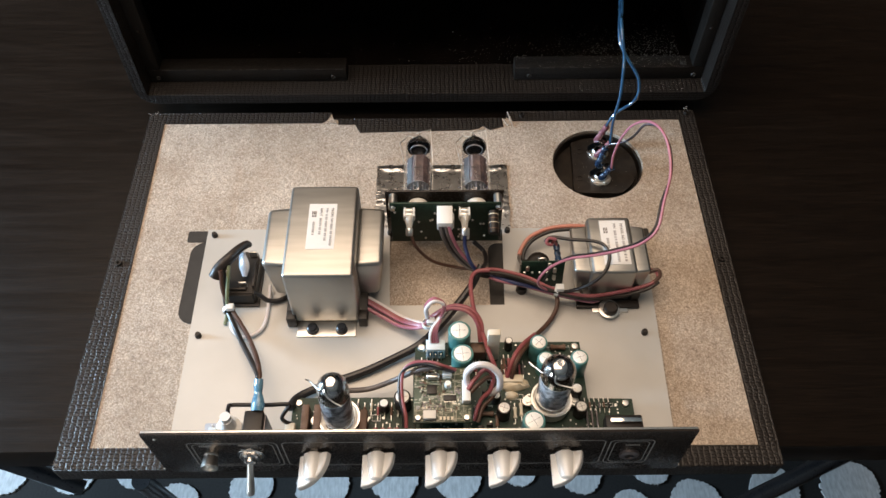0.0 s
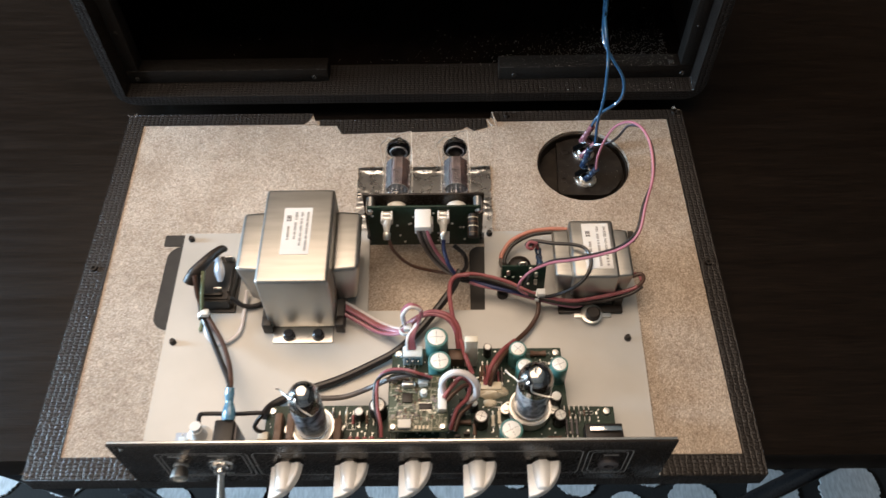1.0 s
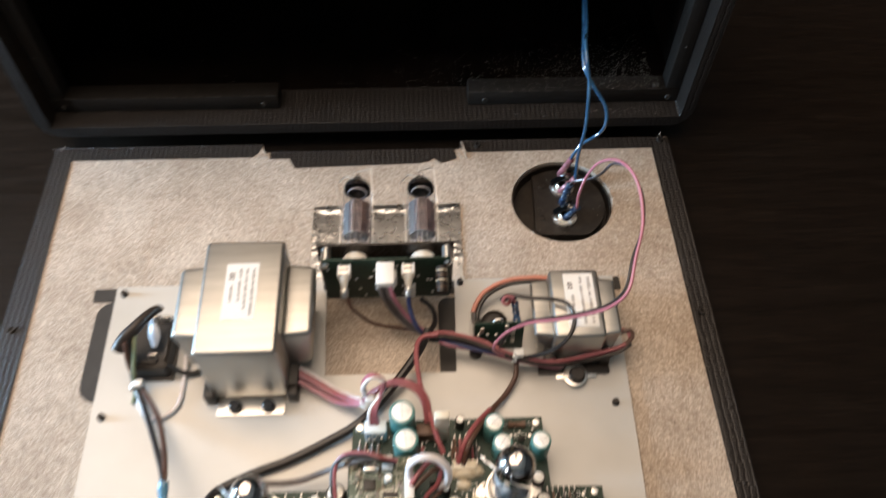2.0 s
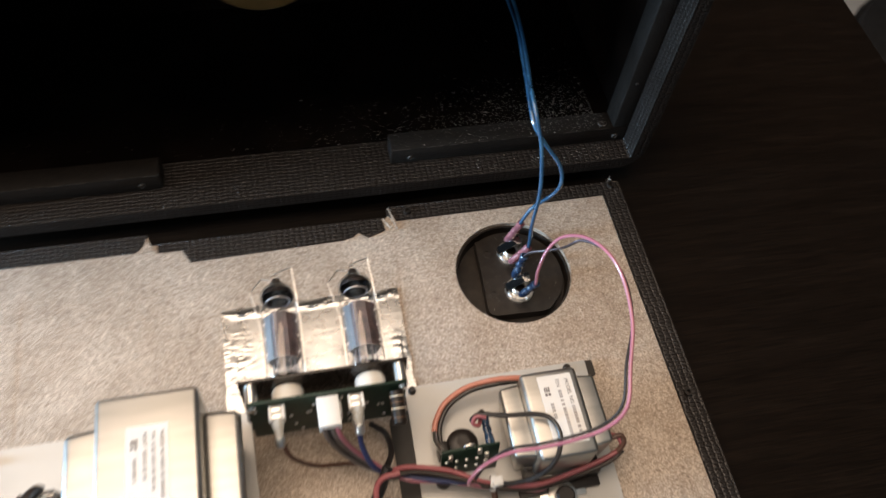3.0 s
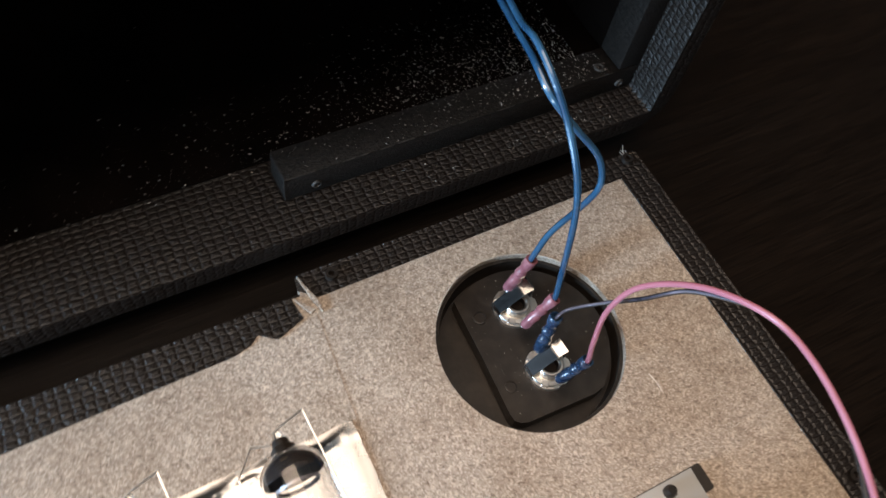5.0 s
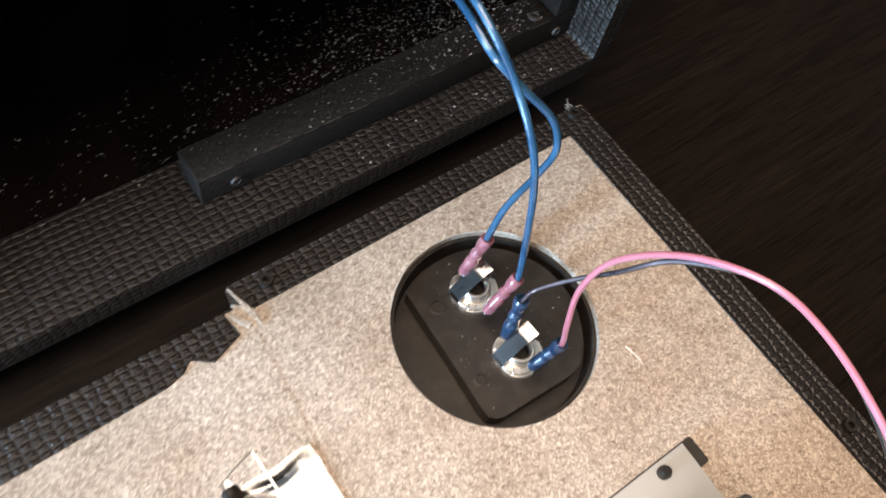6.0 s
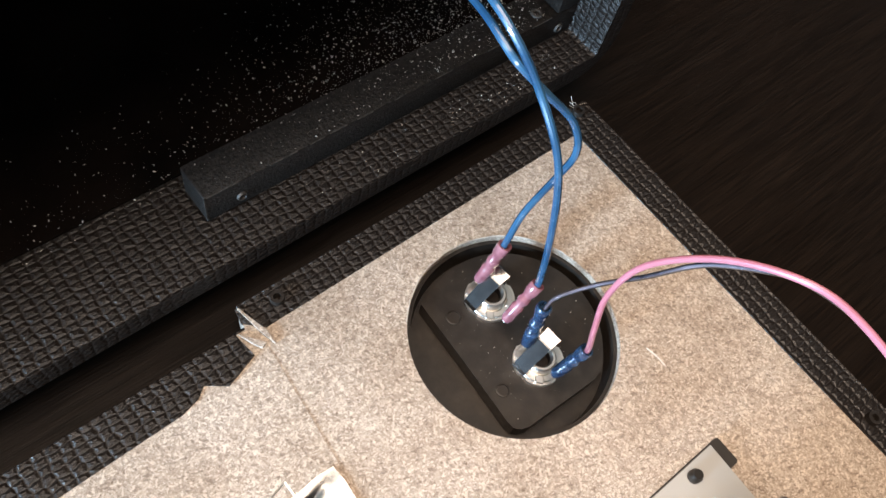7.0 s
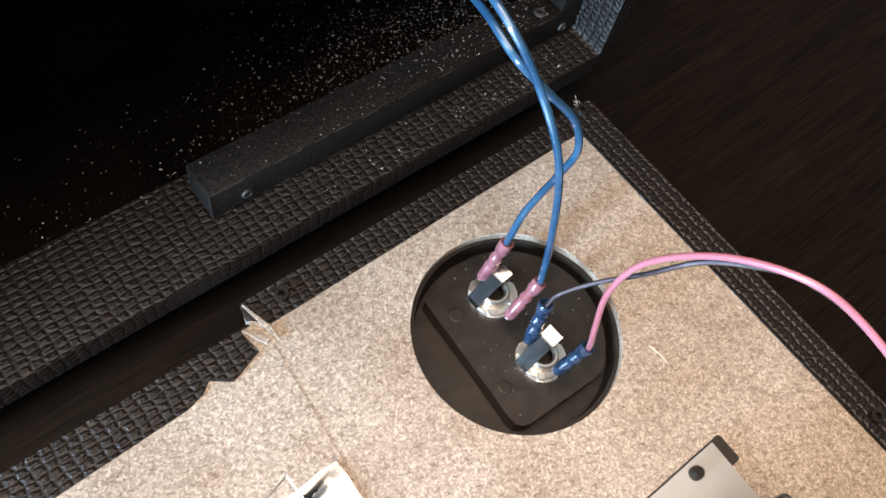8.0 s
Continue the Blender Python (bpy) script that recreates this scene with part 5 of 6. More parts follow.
for a in ((0.0980, 0.2530, 0.1100, 0.2530, 0.0022, "brown"), (0.0430, 0.2000, 0.0540, 0.2000, 0.0020, "brown"), (0.0690, 0.1960, 0.0690, 0.2050, 0.0014, "ceramic"), (0.0735, 0.1980, 0.0735, 0.2080, 0.0014, "ceramic"),
          (0.0430, 0.2060, 0.0500, 0.2060, 0.0016, "blackpl"), (0.0420, 0.2330, 0.0420, 0.2400, 0.0014, "red"), (0.0630, 0.2350, 0.0630, 0.2440, 0.0013, "brown"), (0.0665, 0.2350, 0.0665, 0.2440, 0.0013, "red")) + (
          (0.0700, 0.2350, 0.0700, 0.2440, 0.0013, "brown"), (-0.0300, 0.1800, -0.0300, 0.1900, 0.0016, "red"), (-0.0250, 0.1800, -0.0250, 0.1900, 0.0016, "red"), (-0.0200, 0.1800, -0.0200, 0.1900, 0.0016, "red"),
          (-0.0150, 0.1800, -0.0150, 0.1900, 0.0016, "red"), (0.1200, 0.1900, 0.1200, 0.2020, 0.0010, "anode"), (0.1235, 0.1900, 0.1235, 0.2020, 0.0010, "anode"), (0.1270, 0.1900, 0.1270, 0.2020, 0.0010, "anode"),
          (0.0020, 0.2330, 0.0020, 0.2420, 0.0012, "anode"), (0.0060, 0.2330, 0.0060, 0.2420, 0.0012, "brown"), (0.0100, 0.2330, 0.0100, 0.2420, 0.0012, "anode"), (0.0140, 0.2330, 0.0140, 0.2420, 0.0012, "brown"),
          (0.0560, 0.1900, 0.0560, 0.1990, 0.0014, "brown"), (0.0950, 0.1830, 0.1060, 0.1830, 0.0014, "ceramic"), (0.1060, 0.1880, 0.1160, 0.1880, 0.0014, "brown")):
    axial(*a)
for k in range(7):
    axial(0.0612 + k * 0.0026, 0.2305, 0.0612 + k * 0.0026, 0.2390, 0.0009, ("brown", "red", "anode", "brown")[k % 4])
for k in range(6):
    axial(0.1195 + k * 0.0034, 0.2035, 0.1195 + k * 0.0034, 0.2085, 0.0008, ("anode", "brown", "blackpl")[k % 3])
for k in range(8):
    axial(-0.0480 + k * 0.0048, 0.1990 + 0.003 * (k % 2), -0.0480 + k * 0.0048, 0.2060 + 0.003 * (k % 2), 0.0010, ("red", "anode", "brown", "ceramic")[k % 4])
for x, y in ((0.0480, 0.2150), (0.0520, 0.2240), (0.0745, 0.2500), (0.1060, 0.2420), (0.0440, 0.1880), (0.0505, 0.1900), (-0.0440, 0.1820)):
    part("transistor", box(x - 0.0022, x + 0.0022, y - 0.0012, y + 0.0012, BZ + 0.003, BZ + 0.0085, 0.0008), M["blackpl"], mb, "small black transistor")
sj = random.Random(21)
bm = bmesh.new()
for _ in range(380):
    x, y = sj.uniform(-0.088, 0.152), sj.uniform(0.172, 0.257)
    if (x < -0.004 and y > 0.2125) or (x > 0.121 and y > 0.210):
        continue
    bmesh.ops.create_icosphere(bm, subdivisions=1, radius=sj.uniform(0.0003, 0.0010), matrix=Matrix.Translation((x, y, BZ)) @ Matrix.Diagonal((1, 1, 0.7, 1)))
part("solder_joints", bm, M["tin"], mb)["kind"] = "stuff"
for x0, x1, y0, y1 in ((0.1325, 0.1400, 0.2060, 0.2085), (-0.0640, -0.0560, 0.2080, 0.2105), (0.1020, 0.1100, 0.2450, 0.2475), (-0.0330, -0.0270, 0.1960, 0.2010), (0.0690, 0.0760, 0.2120, 0.2160), (0.0960, 0.1040, 0.1750, 0.1790)):
    bm = bmesh.new()
    for a in ((x0, x1, y0, y0 + 0.0003), (x0, x1, y1 - 0.0003, y1), (x0, x0 + 0.0003, y0, y1), (x1 - 0.0003, x1, y0, y1)):
        bbox(bm, *a, BZ, BZ + 0.0002)
    part("printed_outline", bm, M["paper"], mb, smooth=False)
    for xx in (x0 - 0.0022, x1 + 0.0022):
        part("pad", turned([(0.0012, 0), (0.0010, 0.0004), (0, 0.0005)], (xx, (y0 + y1) / 2, BZ), n=12), M["tin"], mb)
for k in range(11):
    part("lead", box(0.1195 + k * 0.0013, 0.1198 + k * 0.0013, 0.1780, 0.1787 + 0.001 * (k % 3), BZ, BZ + 0.004 + 0.001 * (k % 2)), M["tin"], mb, smooth=False)
for k in range(9):
    part("lead", box(-0.0020 + k * 0.0016, -0.0015 + k * 0.0016, 0.2300, 0.2306, BZ, BZ + 0.008), M["tin"], mb, smooth=False)
jb = part("jack_body", box(0.1310, 0.1570, 0.1680, 0.1950, BZ, BZ + 0.011, 0.0012), M["blackpl"], mb, "black input jack body")
part("contact", box(0.1340, 0.1560, 0.1885, 0.1925, BZ + 0.0110, BZ + 0.0135, 0.0008), M["chrome"], jb, "chrome contact bar")
part("connector", box(-0.0935, -0.0865, 0.1870, 0.1930, BZ, BZ + 0.006, 0.0005), M["ceramic"], mb, "cream two-pin connector")


def preamp_tube(cx, cy, H, lean, r, clips):
    """An upright small tube: ceramic socket, shaded glass, dark domed getter top and a bent spring clip."""
    t = thing("vacuum_tube", (cx, cy, BZ), "small upright glass tube with mirror-dark dome in ceramic socket", "vacuum tube", "preamp tubes")
    ax = Vector(lean).normalized()
    o = Vector((cx, cy, BZ))
    q = Vector((0, 0, 1)).rotation_difference(ax).to_matrix()
    part("socket", turned([(0, 0), (0.0138, 0), (0.0143, 0.002), (0.0143, 0.007), (0.0128, 0.0085), (0, 0.0085)], o, ax, 32), M["socketw"], t, "cream ceramic tube socket")
    part("socket_rim", turned([(0.0134, 0.0080), (0.0147, 0.0084), (0.0147, 0.0102), (0.0132, 0.0102), (0.0134, 0.0080)], o, ax, 32), M["tin"], t)
    for sx in (-1, 1):
        p = o + q @ Vector((sx * 0.0168, 0, 0.004))
        part("socket_ear", turned([(0, 0), (0.0036, 0), (0.0036, 0.002), (0.0018, 0.002), (0.0018, 0.0034), (0, 0.0034)], p, ax, 16), M["tin"], t)
    part("glass_bulb", turned([(0, 0.0088), (r, 0.0088)] + [(max(r * math.cos(q1), 0.0026), H - 0.0135 + 0.0125 * math.sin(q1)) for q1 in [radians(9 * k) for k in range(10)]] + [(0.0020, H - 0.0006), (0, H + 0.0002)], o, ax, 40), M["glass"], t, "clear glass bulb").visible_shadow = False
    g = 0.0006
    part("getter_flash", turned([(r - g, H - 0.0205), (r - g, H - 0.0165)] + [((r - g) * math.cos(q1), H - 0.0135 + 0.0119 * math.sin(q1)) for q1 in [radians(9 * k) for k in range(11)]], o, ax, 40), M["dome"], t, "dark mirror-like getter flash")
    part("anode", turned([(0, 0.0125), (r - 0.0024, 0.0125), (r - 0.0020, 0.014), (r - 0.0020, H - 0.0225), (0, H - 0.0225)], o, ax, 28), M["mist"], t, "mottled grey anode")
    for hz in (0.0120, H - 0.0218):
        part("mica", turned([(0, 0), (r - 0.0014, 0), (r - 0.0014, 0.0004), (0, 0.0004)], o + q @ Vector((0, 0, hz)), ax, 24), M["white"], t)
    for pts in clips:
        part("clip_wire", sweep(bmesh.new(), pts, 0.00048, 7, 6), M["tin"], t)
    return t


preamp_tube(-0.0551, 0.1944, 0.0665, (0.0, 0.03, 1), 0.0107, (((-0.0724, 0.1996, 0.072), (-0.0700, 0.1990, 0.0715), (-0.0665, 0.1955, 0.072), (-0.0618, 0.1915, 0.0735), (-0.0600, 0.1935, 0.0765)), ((-0.0583, 0.1890, 0.0765), (-0.0570, 0.1862, 0.0740), (-0.0528, 0.1832, 0.0725), (-0.0472, 0.1803, 0.072))))
preamp_tube(0.0946, 0.2078, 0.0630, (0.02, 0.03, 1), 0.0117, (((0.0752, 0.2128, 0.069), (0.0775, 0.2100, 0.069), (0.0804, 0.2076, 0.069), (0.0838, 0.2045, 0.0695), (0.0875, 0.2060, 0.0720)), ((0.0915, 0.2000, 0.0735), (0.0915, 0.1965, 0.0705), (0.0975, 0.1946, 0.0692), (0.1047, 0.1931, 0.069))))

# ---- effects board standing above the main board ----
dz = 0.0330
db = thing("effects_board", (0.0175, 0.205, BZ), "small olive circuit board on pillars above the main board", "circuit board")
part("board", box(-0.0024, 0.0372, 0.1864, 0.2269, dz - 0.0010, dz, 0.0002), M["pcbd"], db, "olive-green circuit board")
part("board_edge", box(-0.0032, 0.0380, 0.1856, 0.2277, dz - 0.0016, dz - 0.0002, 0.0002), M["pcb"], db)
for x, y in ((0.0005, 0.1890), (0.0340, 0.1890), (0.0005, 0.2235), (0.0345, 0.2235)):
    bm = bmesh.new()
    rod(bm, (x, y, BZ), (x, y, dz - 0.0014), 0.0022, 6)
    part("pillar", bm, M["tin"], db)
    part("screw", turned([(0, 0.0016), (0.0018, 0.0014), (0.0027, 0), (0, 0)], (x, y, dz), n=16), M["tin"], db)
part("chip", box(0.0065, 0.0135, 0.2065, 0.2135, dz, dz + 0.0014, 0.0002), M["blackpl"], db, "square black microchip")
part("chip", box(0.0180, 0.0270, 0.2015, 0.2055, dz, dz + 0.0016, 0.0002), M["blackpl"], db, "black microchip")
for k in range(8):
    for y in (0.2010, 0.2058):
        part("chip_leg", box(0.0184 + k * 0.0011, 0.0188 + k * 0.0011, y - 0.0006, y + 0.0006, dz, dz + 0.0006), M["tin"], db, smooth=False)
part("crystal", box(0.0060, 0.0155, 0.2170, 0.2215, dz, dz + 0.0042, 0.0018, 3), M["tin"], db, "metal crystal can")
part("plug", box(0.0040, 0.0128, 0.1868, 0.1930, dz, dz + 0.0045, 0.0005), M["white"], db, "white nylon socket")
part("plug", box(0.0175, 0.0240, 0.2180, 0.2260, dz, dz + 0.0060, 0.0005), M["white"], db, "white nylon plug")
part("plug", box(0.0310, 0.0368, 0.1990, 0.2150, dz, dz + 0.0060, 0.0005), M["white"], db, "white nylon plug")
part("capacitor", turned([(0, 0), (0.0024, 0), (0.0024, 0.004), (0.002, 0.0048), (0, 0.0048)], (0.0212, 0.2130, dz), n=18), M["can"], db)
for k in range(4):
    part("pad", box(0.0152 + k * 0.0026, 0.0168 + k * 0.0026, 0.1876, 0.1900, dz, dz + 0.0003), M["ceramic"], db, smooth=False)
cr_ = random.Random(14)
for k in range(150):
    x, y = cr_.uniform(0.001, 0.030), cr_.uniform(0.1935, 0.2255)
    if 0.0055 < x < 0.0145 and 0.205 < y < 0.223 or 0.017 < x < 0.028 and 0.2 < y < 0.2075 or x > 0.0165 and y > 0.211:
        continue
    w, h = cr_.choice(((0.0009, 0.0005), (0.0005, 0.0009)))
    part("chip_resistor", box(x - w, x + w, y - h, y + h, dz, dz + 0.0006), M[cr_.choice(("anode", "ceramic", "brown", "blackpl"))], db, smooth=False)
# pale printed mark
bm = bmesh.new()
for x0 in (-0.0010, 0.0030, 0.0068):
    bbox(bm, x0, x0 + 0.0026, 0.1950, 0.1980, dz, dz + 0.0002)
part("print_mark", bm, M["paintline"], db, smooth=False)

# ---- small upright board with a jack beside the output transformer ----
sb = thing("jack_board", (0.097, 0.315, PT), "small upright green circuit board with a black jack behind it", "circuit board")
lean = Matrix.Translation((0, 0.3140, PT)) @ Matrix.Rotation(radians(-10), 4, (1, 0, 0)) @ Matrix.Translation((0, -0.3140, -PT))
part("board", bbox(bmesh.new(), 0.0800, 0.1140, 0.3140, 0.3155, 0.0036, 0.0320, 0.0003, 2, lean), M["pcb"], sb)
part("jack_body", turned([(0, 0), (0.0090, 0), (0.0094, 0.002), (0.0094, 0.0165), (0.0084, 0.0195), (0.0058, 0.0212), (0.0030, 0.0214), (0, 0.0208)], (0.0945, 0.3262, PT), n=28), M["blackpl"], sb, "round black jack body")
part("jack_lug", box(0.0805, 0.0860, 0.3225, 0.3300, PT, 0.0200, 0.0010), M["blackpl"], sb)
part("stud", turned([(0, 0), (0.0044, 0), (0.0046, 0.0020), (0.0036, 0.0042), (0.0018, 0.0050), (0, 0.0051)], (0.0812, 0.3108, PT), n=20), M["blackpl"], sb, "round black rubber stud")
for x, z0 in ((0.1065, 0.0230), (0.1065, 0.0150), (0.1020, 0.0285), (0.0850, 0.0250)):
    part("solder_lug", bbox(bmesh.new(), x - 0.0014, x + 0.0014, 0.3126, 0.3141, z0 - 0.0026, z0 + 0.0026, 0.0006, 2, lean), M["tin"], sb)
bm = sweep(bmesh.new(), [(0.0935, 0.3198, 0.0310), (0.0930, 0.3200, 0.0336), (0.0955, 0.3202, 0.0348), (0.0985, 0.3202, 0.0344), (0.0990, 0.3198, 0.0310)], 0.0005, 6)
part("wire_bridge", bm, M["tin"], sb)
for k in range(9):
    bm = turned([(0.0012, 0), (0.0008, 0.0008), (0, 0.0012)], (0.083 + (k % 5) * 0.006, 0.3140, 0.012 + (k // 5) * 0.008), (0, -1, 0), 8)
    bm.transform(lean)
    part("solder_joint", bm, M["tin"], sb)
crimp((0.1100, 0.3195, 0.0250), (0.1090, 0.3380, 0.0270), M["bluecr"], "dark blue nylon crimp terminal on a black wire")

# ---- mains inlet and switch ----
inlet = thing("mains_inlet", (-0.142, 0.316, PT), "black plastic mains inlet with a sleeved cable", "mains inlet")
bm = prism([(-0.1535, 0.2985), (-0.1290, 0.2985), (-0.1280, 0.3330), (-0.1310, 0.3400), (-0.1520, 0.3400)], PT, PT + 0.016)
bmesh.ops.bevel(bm, geom=[e for e in bm.edges if e.calc_face_angle(0) > 0.5], offset=0.0012, segments=2, affect='EDGES')
part("body", bm, M["blackpl"], inlet)
part("flange", box(-0.1545, -0.1268, 0.2965, 0.3420, PT, PT + 0.0022, 0.0006), M["blackpl"], inlet)
for x, y in ((-0.1330, 0.3345), (-0.1420, 0.3340), (-0.1375, 0.3060)):
    part("blade", box(x - 0.0030, x + 0.0030, y - 0.0005, y + 0.0005, PT + 0.0155, PT + 0.0225, 0.0002), M["tin"], inlet)
for x0, x1, y0, y1 in ((-0.1490, -0.1350, 0.3020, 0.3045), (-0.1310, -0.1290, 0.3050, 0.3280)):
    part("rib", box(x0, x1, y0, y1, PT + 0.0155, PT + 0.0185, 0.0004), M["blackpl"], inlet)
part("sleeve", hose([(-0.1335, 0.3360, 0.0330), (-0.1358, 0.3340, 0.0365), (-0.1400, 0.3275, 0.0395), (-0.1458, 0.3185, 0.0405), (-0.1525, 0.3118, 0.0375), (-0.1572, 0.3068, 0.0320)], [0.0020, 0.0034, 0.0040, 0.0047, 0.0054, 0.0056], 20, 6, 0.0010, 0.85), M["sleeve"], inlet, "brown-black heat-shrink sleeve")
part("terminal_cover", hose([(-0.1405, 0.3300, 0.0310), (-0.1382, 0.3245, 0.0318), (-0.1366, 0.3180, 0.0290), (-0.1364, 0.3120, 0.0245)], [0.0018, 0.0040, 0.0052, 0.0024], 16, 6, 0.0, 0.45), M["clearpl"], inlet, "cloudy clear terminal cover")
sw = thing("switch_body", (-0.107, 0.178, 0.03), "black plastic power switch body behind the control panel", "switch")
part("body", box(-0.1160, -0.1030, 0.1676, 0.1900, 0.0200, 0.0460, 0.001), M["blackpl"], sw)
part("bracket", box(-0.1028, -0.1016, 0.1676, 0.1880, 0.0180, 0.0430, 0.0003), M["anode"], sw)
part("terminal_lug", box(-0.1010, -0.0975, 0.1690, 0.1740, 0.0230, 0.0400, 0.0004), M["tin"], sw)
part("terminal_cover", hose([(-0.1078, 0.1900, 0.0440), (-0.1078, 0.1945, 0.0452), (-0.1079, 0.1985, 0.0464), (-0.1080, 0.2020, 0.0475), (-0.1081, 0.2060, 0.0490), (-0.1081, 0.2105, 0.0505)], [0.0052, 0.0056, 0.0046, 0.0034, 0.0040, 0.0038], 16, 6, 0.0008, 0.75), M["skyblue"], sw, "light blue nylon terminal cover")
li = thing("lamp_holder", (-0.134, 0.178, 0.03), "white plastic indicator lamp holder on a small board behind the panel", "lamp holder")
part("holder", turned([(0, 0), (0.0086, 0), (0.0088, 0.0014), (0.0058, 0.0030), (0.0048, 0.0065), (0.0042, 0.0120), (0.0036, 0.0124), (0.0036, 0.0160), (0, 0.0160)], (-0.1292, 0.1840, 0.0295), (0.02, 0.12, 1), 24), M["white"], li)
part("board", box(-0.1460, -0.1195, 0.1676, 0.1880, 0.0278, 0.0293, 0.0003), M["clearpl"], li)
part("connector", box(-0.1420, -0.1365, 0.1700, 0.1830, 0.0293, 0.0345, 0.0005), M["icewhite"], li, "pale bluish nylon connector")
for x in (-0.1400, -0.1250):
    part("pin", turned([(0.0005, 0), (0.0005, 0.0046), (0, 0.0050)], (x, 0.1850, 0.0290), n=8), M["tin"], li)


def cable_tie(p, d, label):
    d = Vector(d).normalized()
    t = thing("cable_tie", p, label, "cable tie", "cable ties")
    part("band", turned([(0.0042, -0.0016), (0.0048, -0.0016), (0.0048, 0.0016), (0.0042, 0.0016), (0.0042, -0.0016)], p, d, 18), M["white"], t)
    pv = Vector(p) + Vector((0.002, -0.001, 0.005))
    part("head", box(pv.x - 0.003, pv.x + 0.003, pv.y - 0.0026, pv.y + 0.0026, pv.z - 0.0022, pv.z + 0.0022, 0.0006), M["white"], t)


# ---- wires ----
BLUE = "glossy blue speaker wire from the jack into the cabinet"
wire("blue_wire", [(0.1652, 0.4704, 0.0215), (0.1672, 0.4709, 0.0290), (0.1727, 0.4723, 0.0394), (0.1844, 0.4730, 0.0504), (0.1871, 0.4719, 0.0644), (0.1847, 0.4763, 0.0773), (0.1756, 0.4838, 0.0893), (0.1685, 0.4936, 0.0987), (0.1686, 0.5084, 0.1031), (0.1719, 0.5267, 0.1007), (0.1753, 0.5498, 0.0997), (0.1780, 0.5771, 0.1015), (0.1772, 0.6080, 0.1025), (0.1720, 0.6700, 0.1100)], 0.00135, M["blue"], BLUE)
wire("blue_wire", [(0.1668, 0.4522, 0.0190), (0.1672, 0.4527, 0.0260), (0.1664, 0.4553, 0.0455), (0.1695, 0.4628, 0.0662), (0.1701, 0.4703, 0.0815), (0.1712, 0.4836, 0.0931), (0.1695, 0.4944, 0.1035), (0.1695, 0.5096, 0.1090), (0.1732, 0.5258, 0.1034), (0.1766, 0.5499, 0.1038), (0.1790, 0.5779, 0.1057), (0.1790, 0.6091, 0.1078), (0.1745, 0.6700, 0.1140)], 0.00135, M["blue"], BLUE)
PINK = [(0.1650, 0.4236, 0.0195), (0.1646, 0.4240, 0.0260), (0.1648, 0.4263, 0.0354), (0.1689, 0.4308, 0.0502), (0.1744, 0.4282, 0.0686), (0.1807, 0.4139, 0.0884), (0.1856, 0.3942, 0.1005), (0.1889, 0.3760, 0.0995), (0.1873, 0.3527, 0.0952), (0.1796, 0.3301, 0.0918), (0.1731, 0.3103, 0.0852), (0.1620, 0.3037, 0.0765), (0.1454, 0.3025, 0.0688), (0.1283, 0.3036, 0.0616), (0.1131, 0.3058, 0.0546), (0.0985, 0.3040, 0.0450), (0.0912, 0.3000, 0.0330), (0.0965, 0.3005, 0.0220), (0.1080, 0.2990, 0.0190)]
BLACK_LEAD = [(0.1612, 0.4432, 0.0225), (0.1618, 0.4434, 0.0268), (0.1661, 0.4431, 0.0304), (0.1745, 0.4371, 0.0399), (0.1782, 0.4271, 0.0587), (0.1802, 0.4170, 0.0810), (0.1836, 0.4041, 0.0945)]
wire("pink_wire", PINK, 0.00108, M["pink"], "glossy pink speaker wire arching over the chipboard")
wire("black_wire", [(x + 0.0003, y, z - 0.0006) for x, y, z in BLACK_LEAD] + [(x + dx, y + dy, z + dz_) for (x, y, z), (dx, dy, dz_) in zip(PINK[6:15], ((0.0012, 0.0000, -0.0018), (0.0017, 0.0, -0.0017), (0.0010, 0.0012, -0.0018), (-0.0012, 0.0020, -0.0016), (-0.0014, 0.0022, -0.0014), (-0.0008, 0.0024, -0.0012), (-0.0004, 0.0025, -0.0010), (0.0, 0.0025, -0.0010), (0.0, 0.0025, -0.0012)))] + [(0.1010, 0.3050, 0.0440), (0.0960, 0.3025, 0.0280)], 0.0009, M["blackw"], "black wire running beside the pink wire")
# not a separate wire: a pale strand painted as the black wire's sheen
wire("grey_wire", [(x - 0.0003, y - 0.0001, z + 0.0002) for x, y, z in BLACK_LEAD] + [(PINK[6][0], PINK[6][1] + 0.003, PINK[6][2] - 0.0008)], 0.00055, M["lilac"], "pale sheen of the black wire, modelled as a thin strand along it")
wire("black_wire", [(-0.1498, 0.3120, 0.0400), (-0.1511, 0.2991, 0.0200), (-0.1497, 0.2898, 0.0100), (-0.1354, 0.2624, 0.0140), (-0.1189, 0.2323, 0.0350), (-0.1098, 0.2154, 0.0490), (-0.1085, 0.2104, 0.0505)], 0.0020, M["blackw"], "black mains wire from inlet to switch")
wire("brown_wire", [(-0.1514, 0.3079, 0.0400), (-0.1515, 0.2991, 0.0240), (-0.1472, 0.2911, 0.0120), (-0.1314, 0.2674, 0.0120), (-0.1165, 0.2373, 0.0340), (-0.1087, 0.2163, 0.0490), (-0.1081, 0.2104, 0.0505)], 0.0018, M["brownw"], "brown mains wire from inlet to switch")
wire("green_wire", [(-0.1455, 0.3120, 0.0400), (-0.1474, 0.2953, 0.0260), (-0.1504, 0.2884, 0.0080), (-0.1515, 0.2800, 0.0050)], 0.0014, M["greenw"], "green and yellow earth wire")
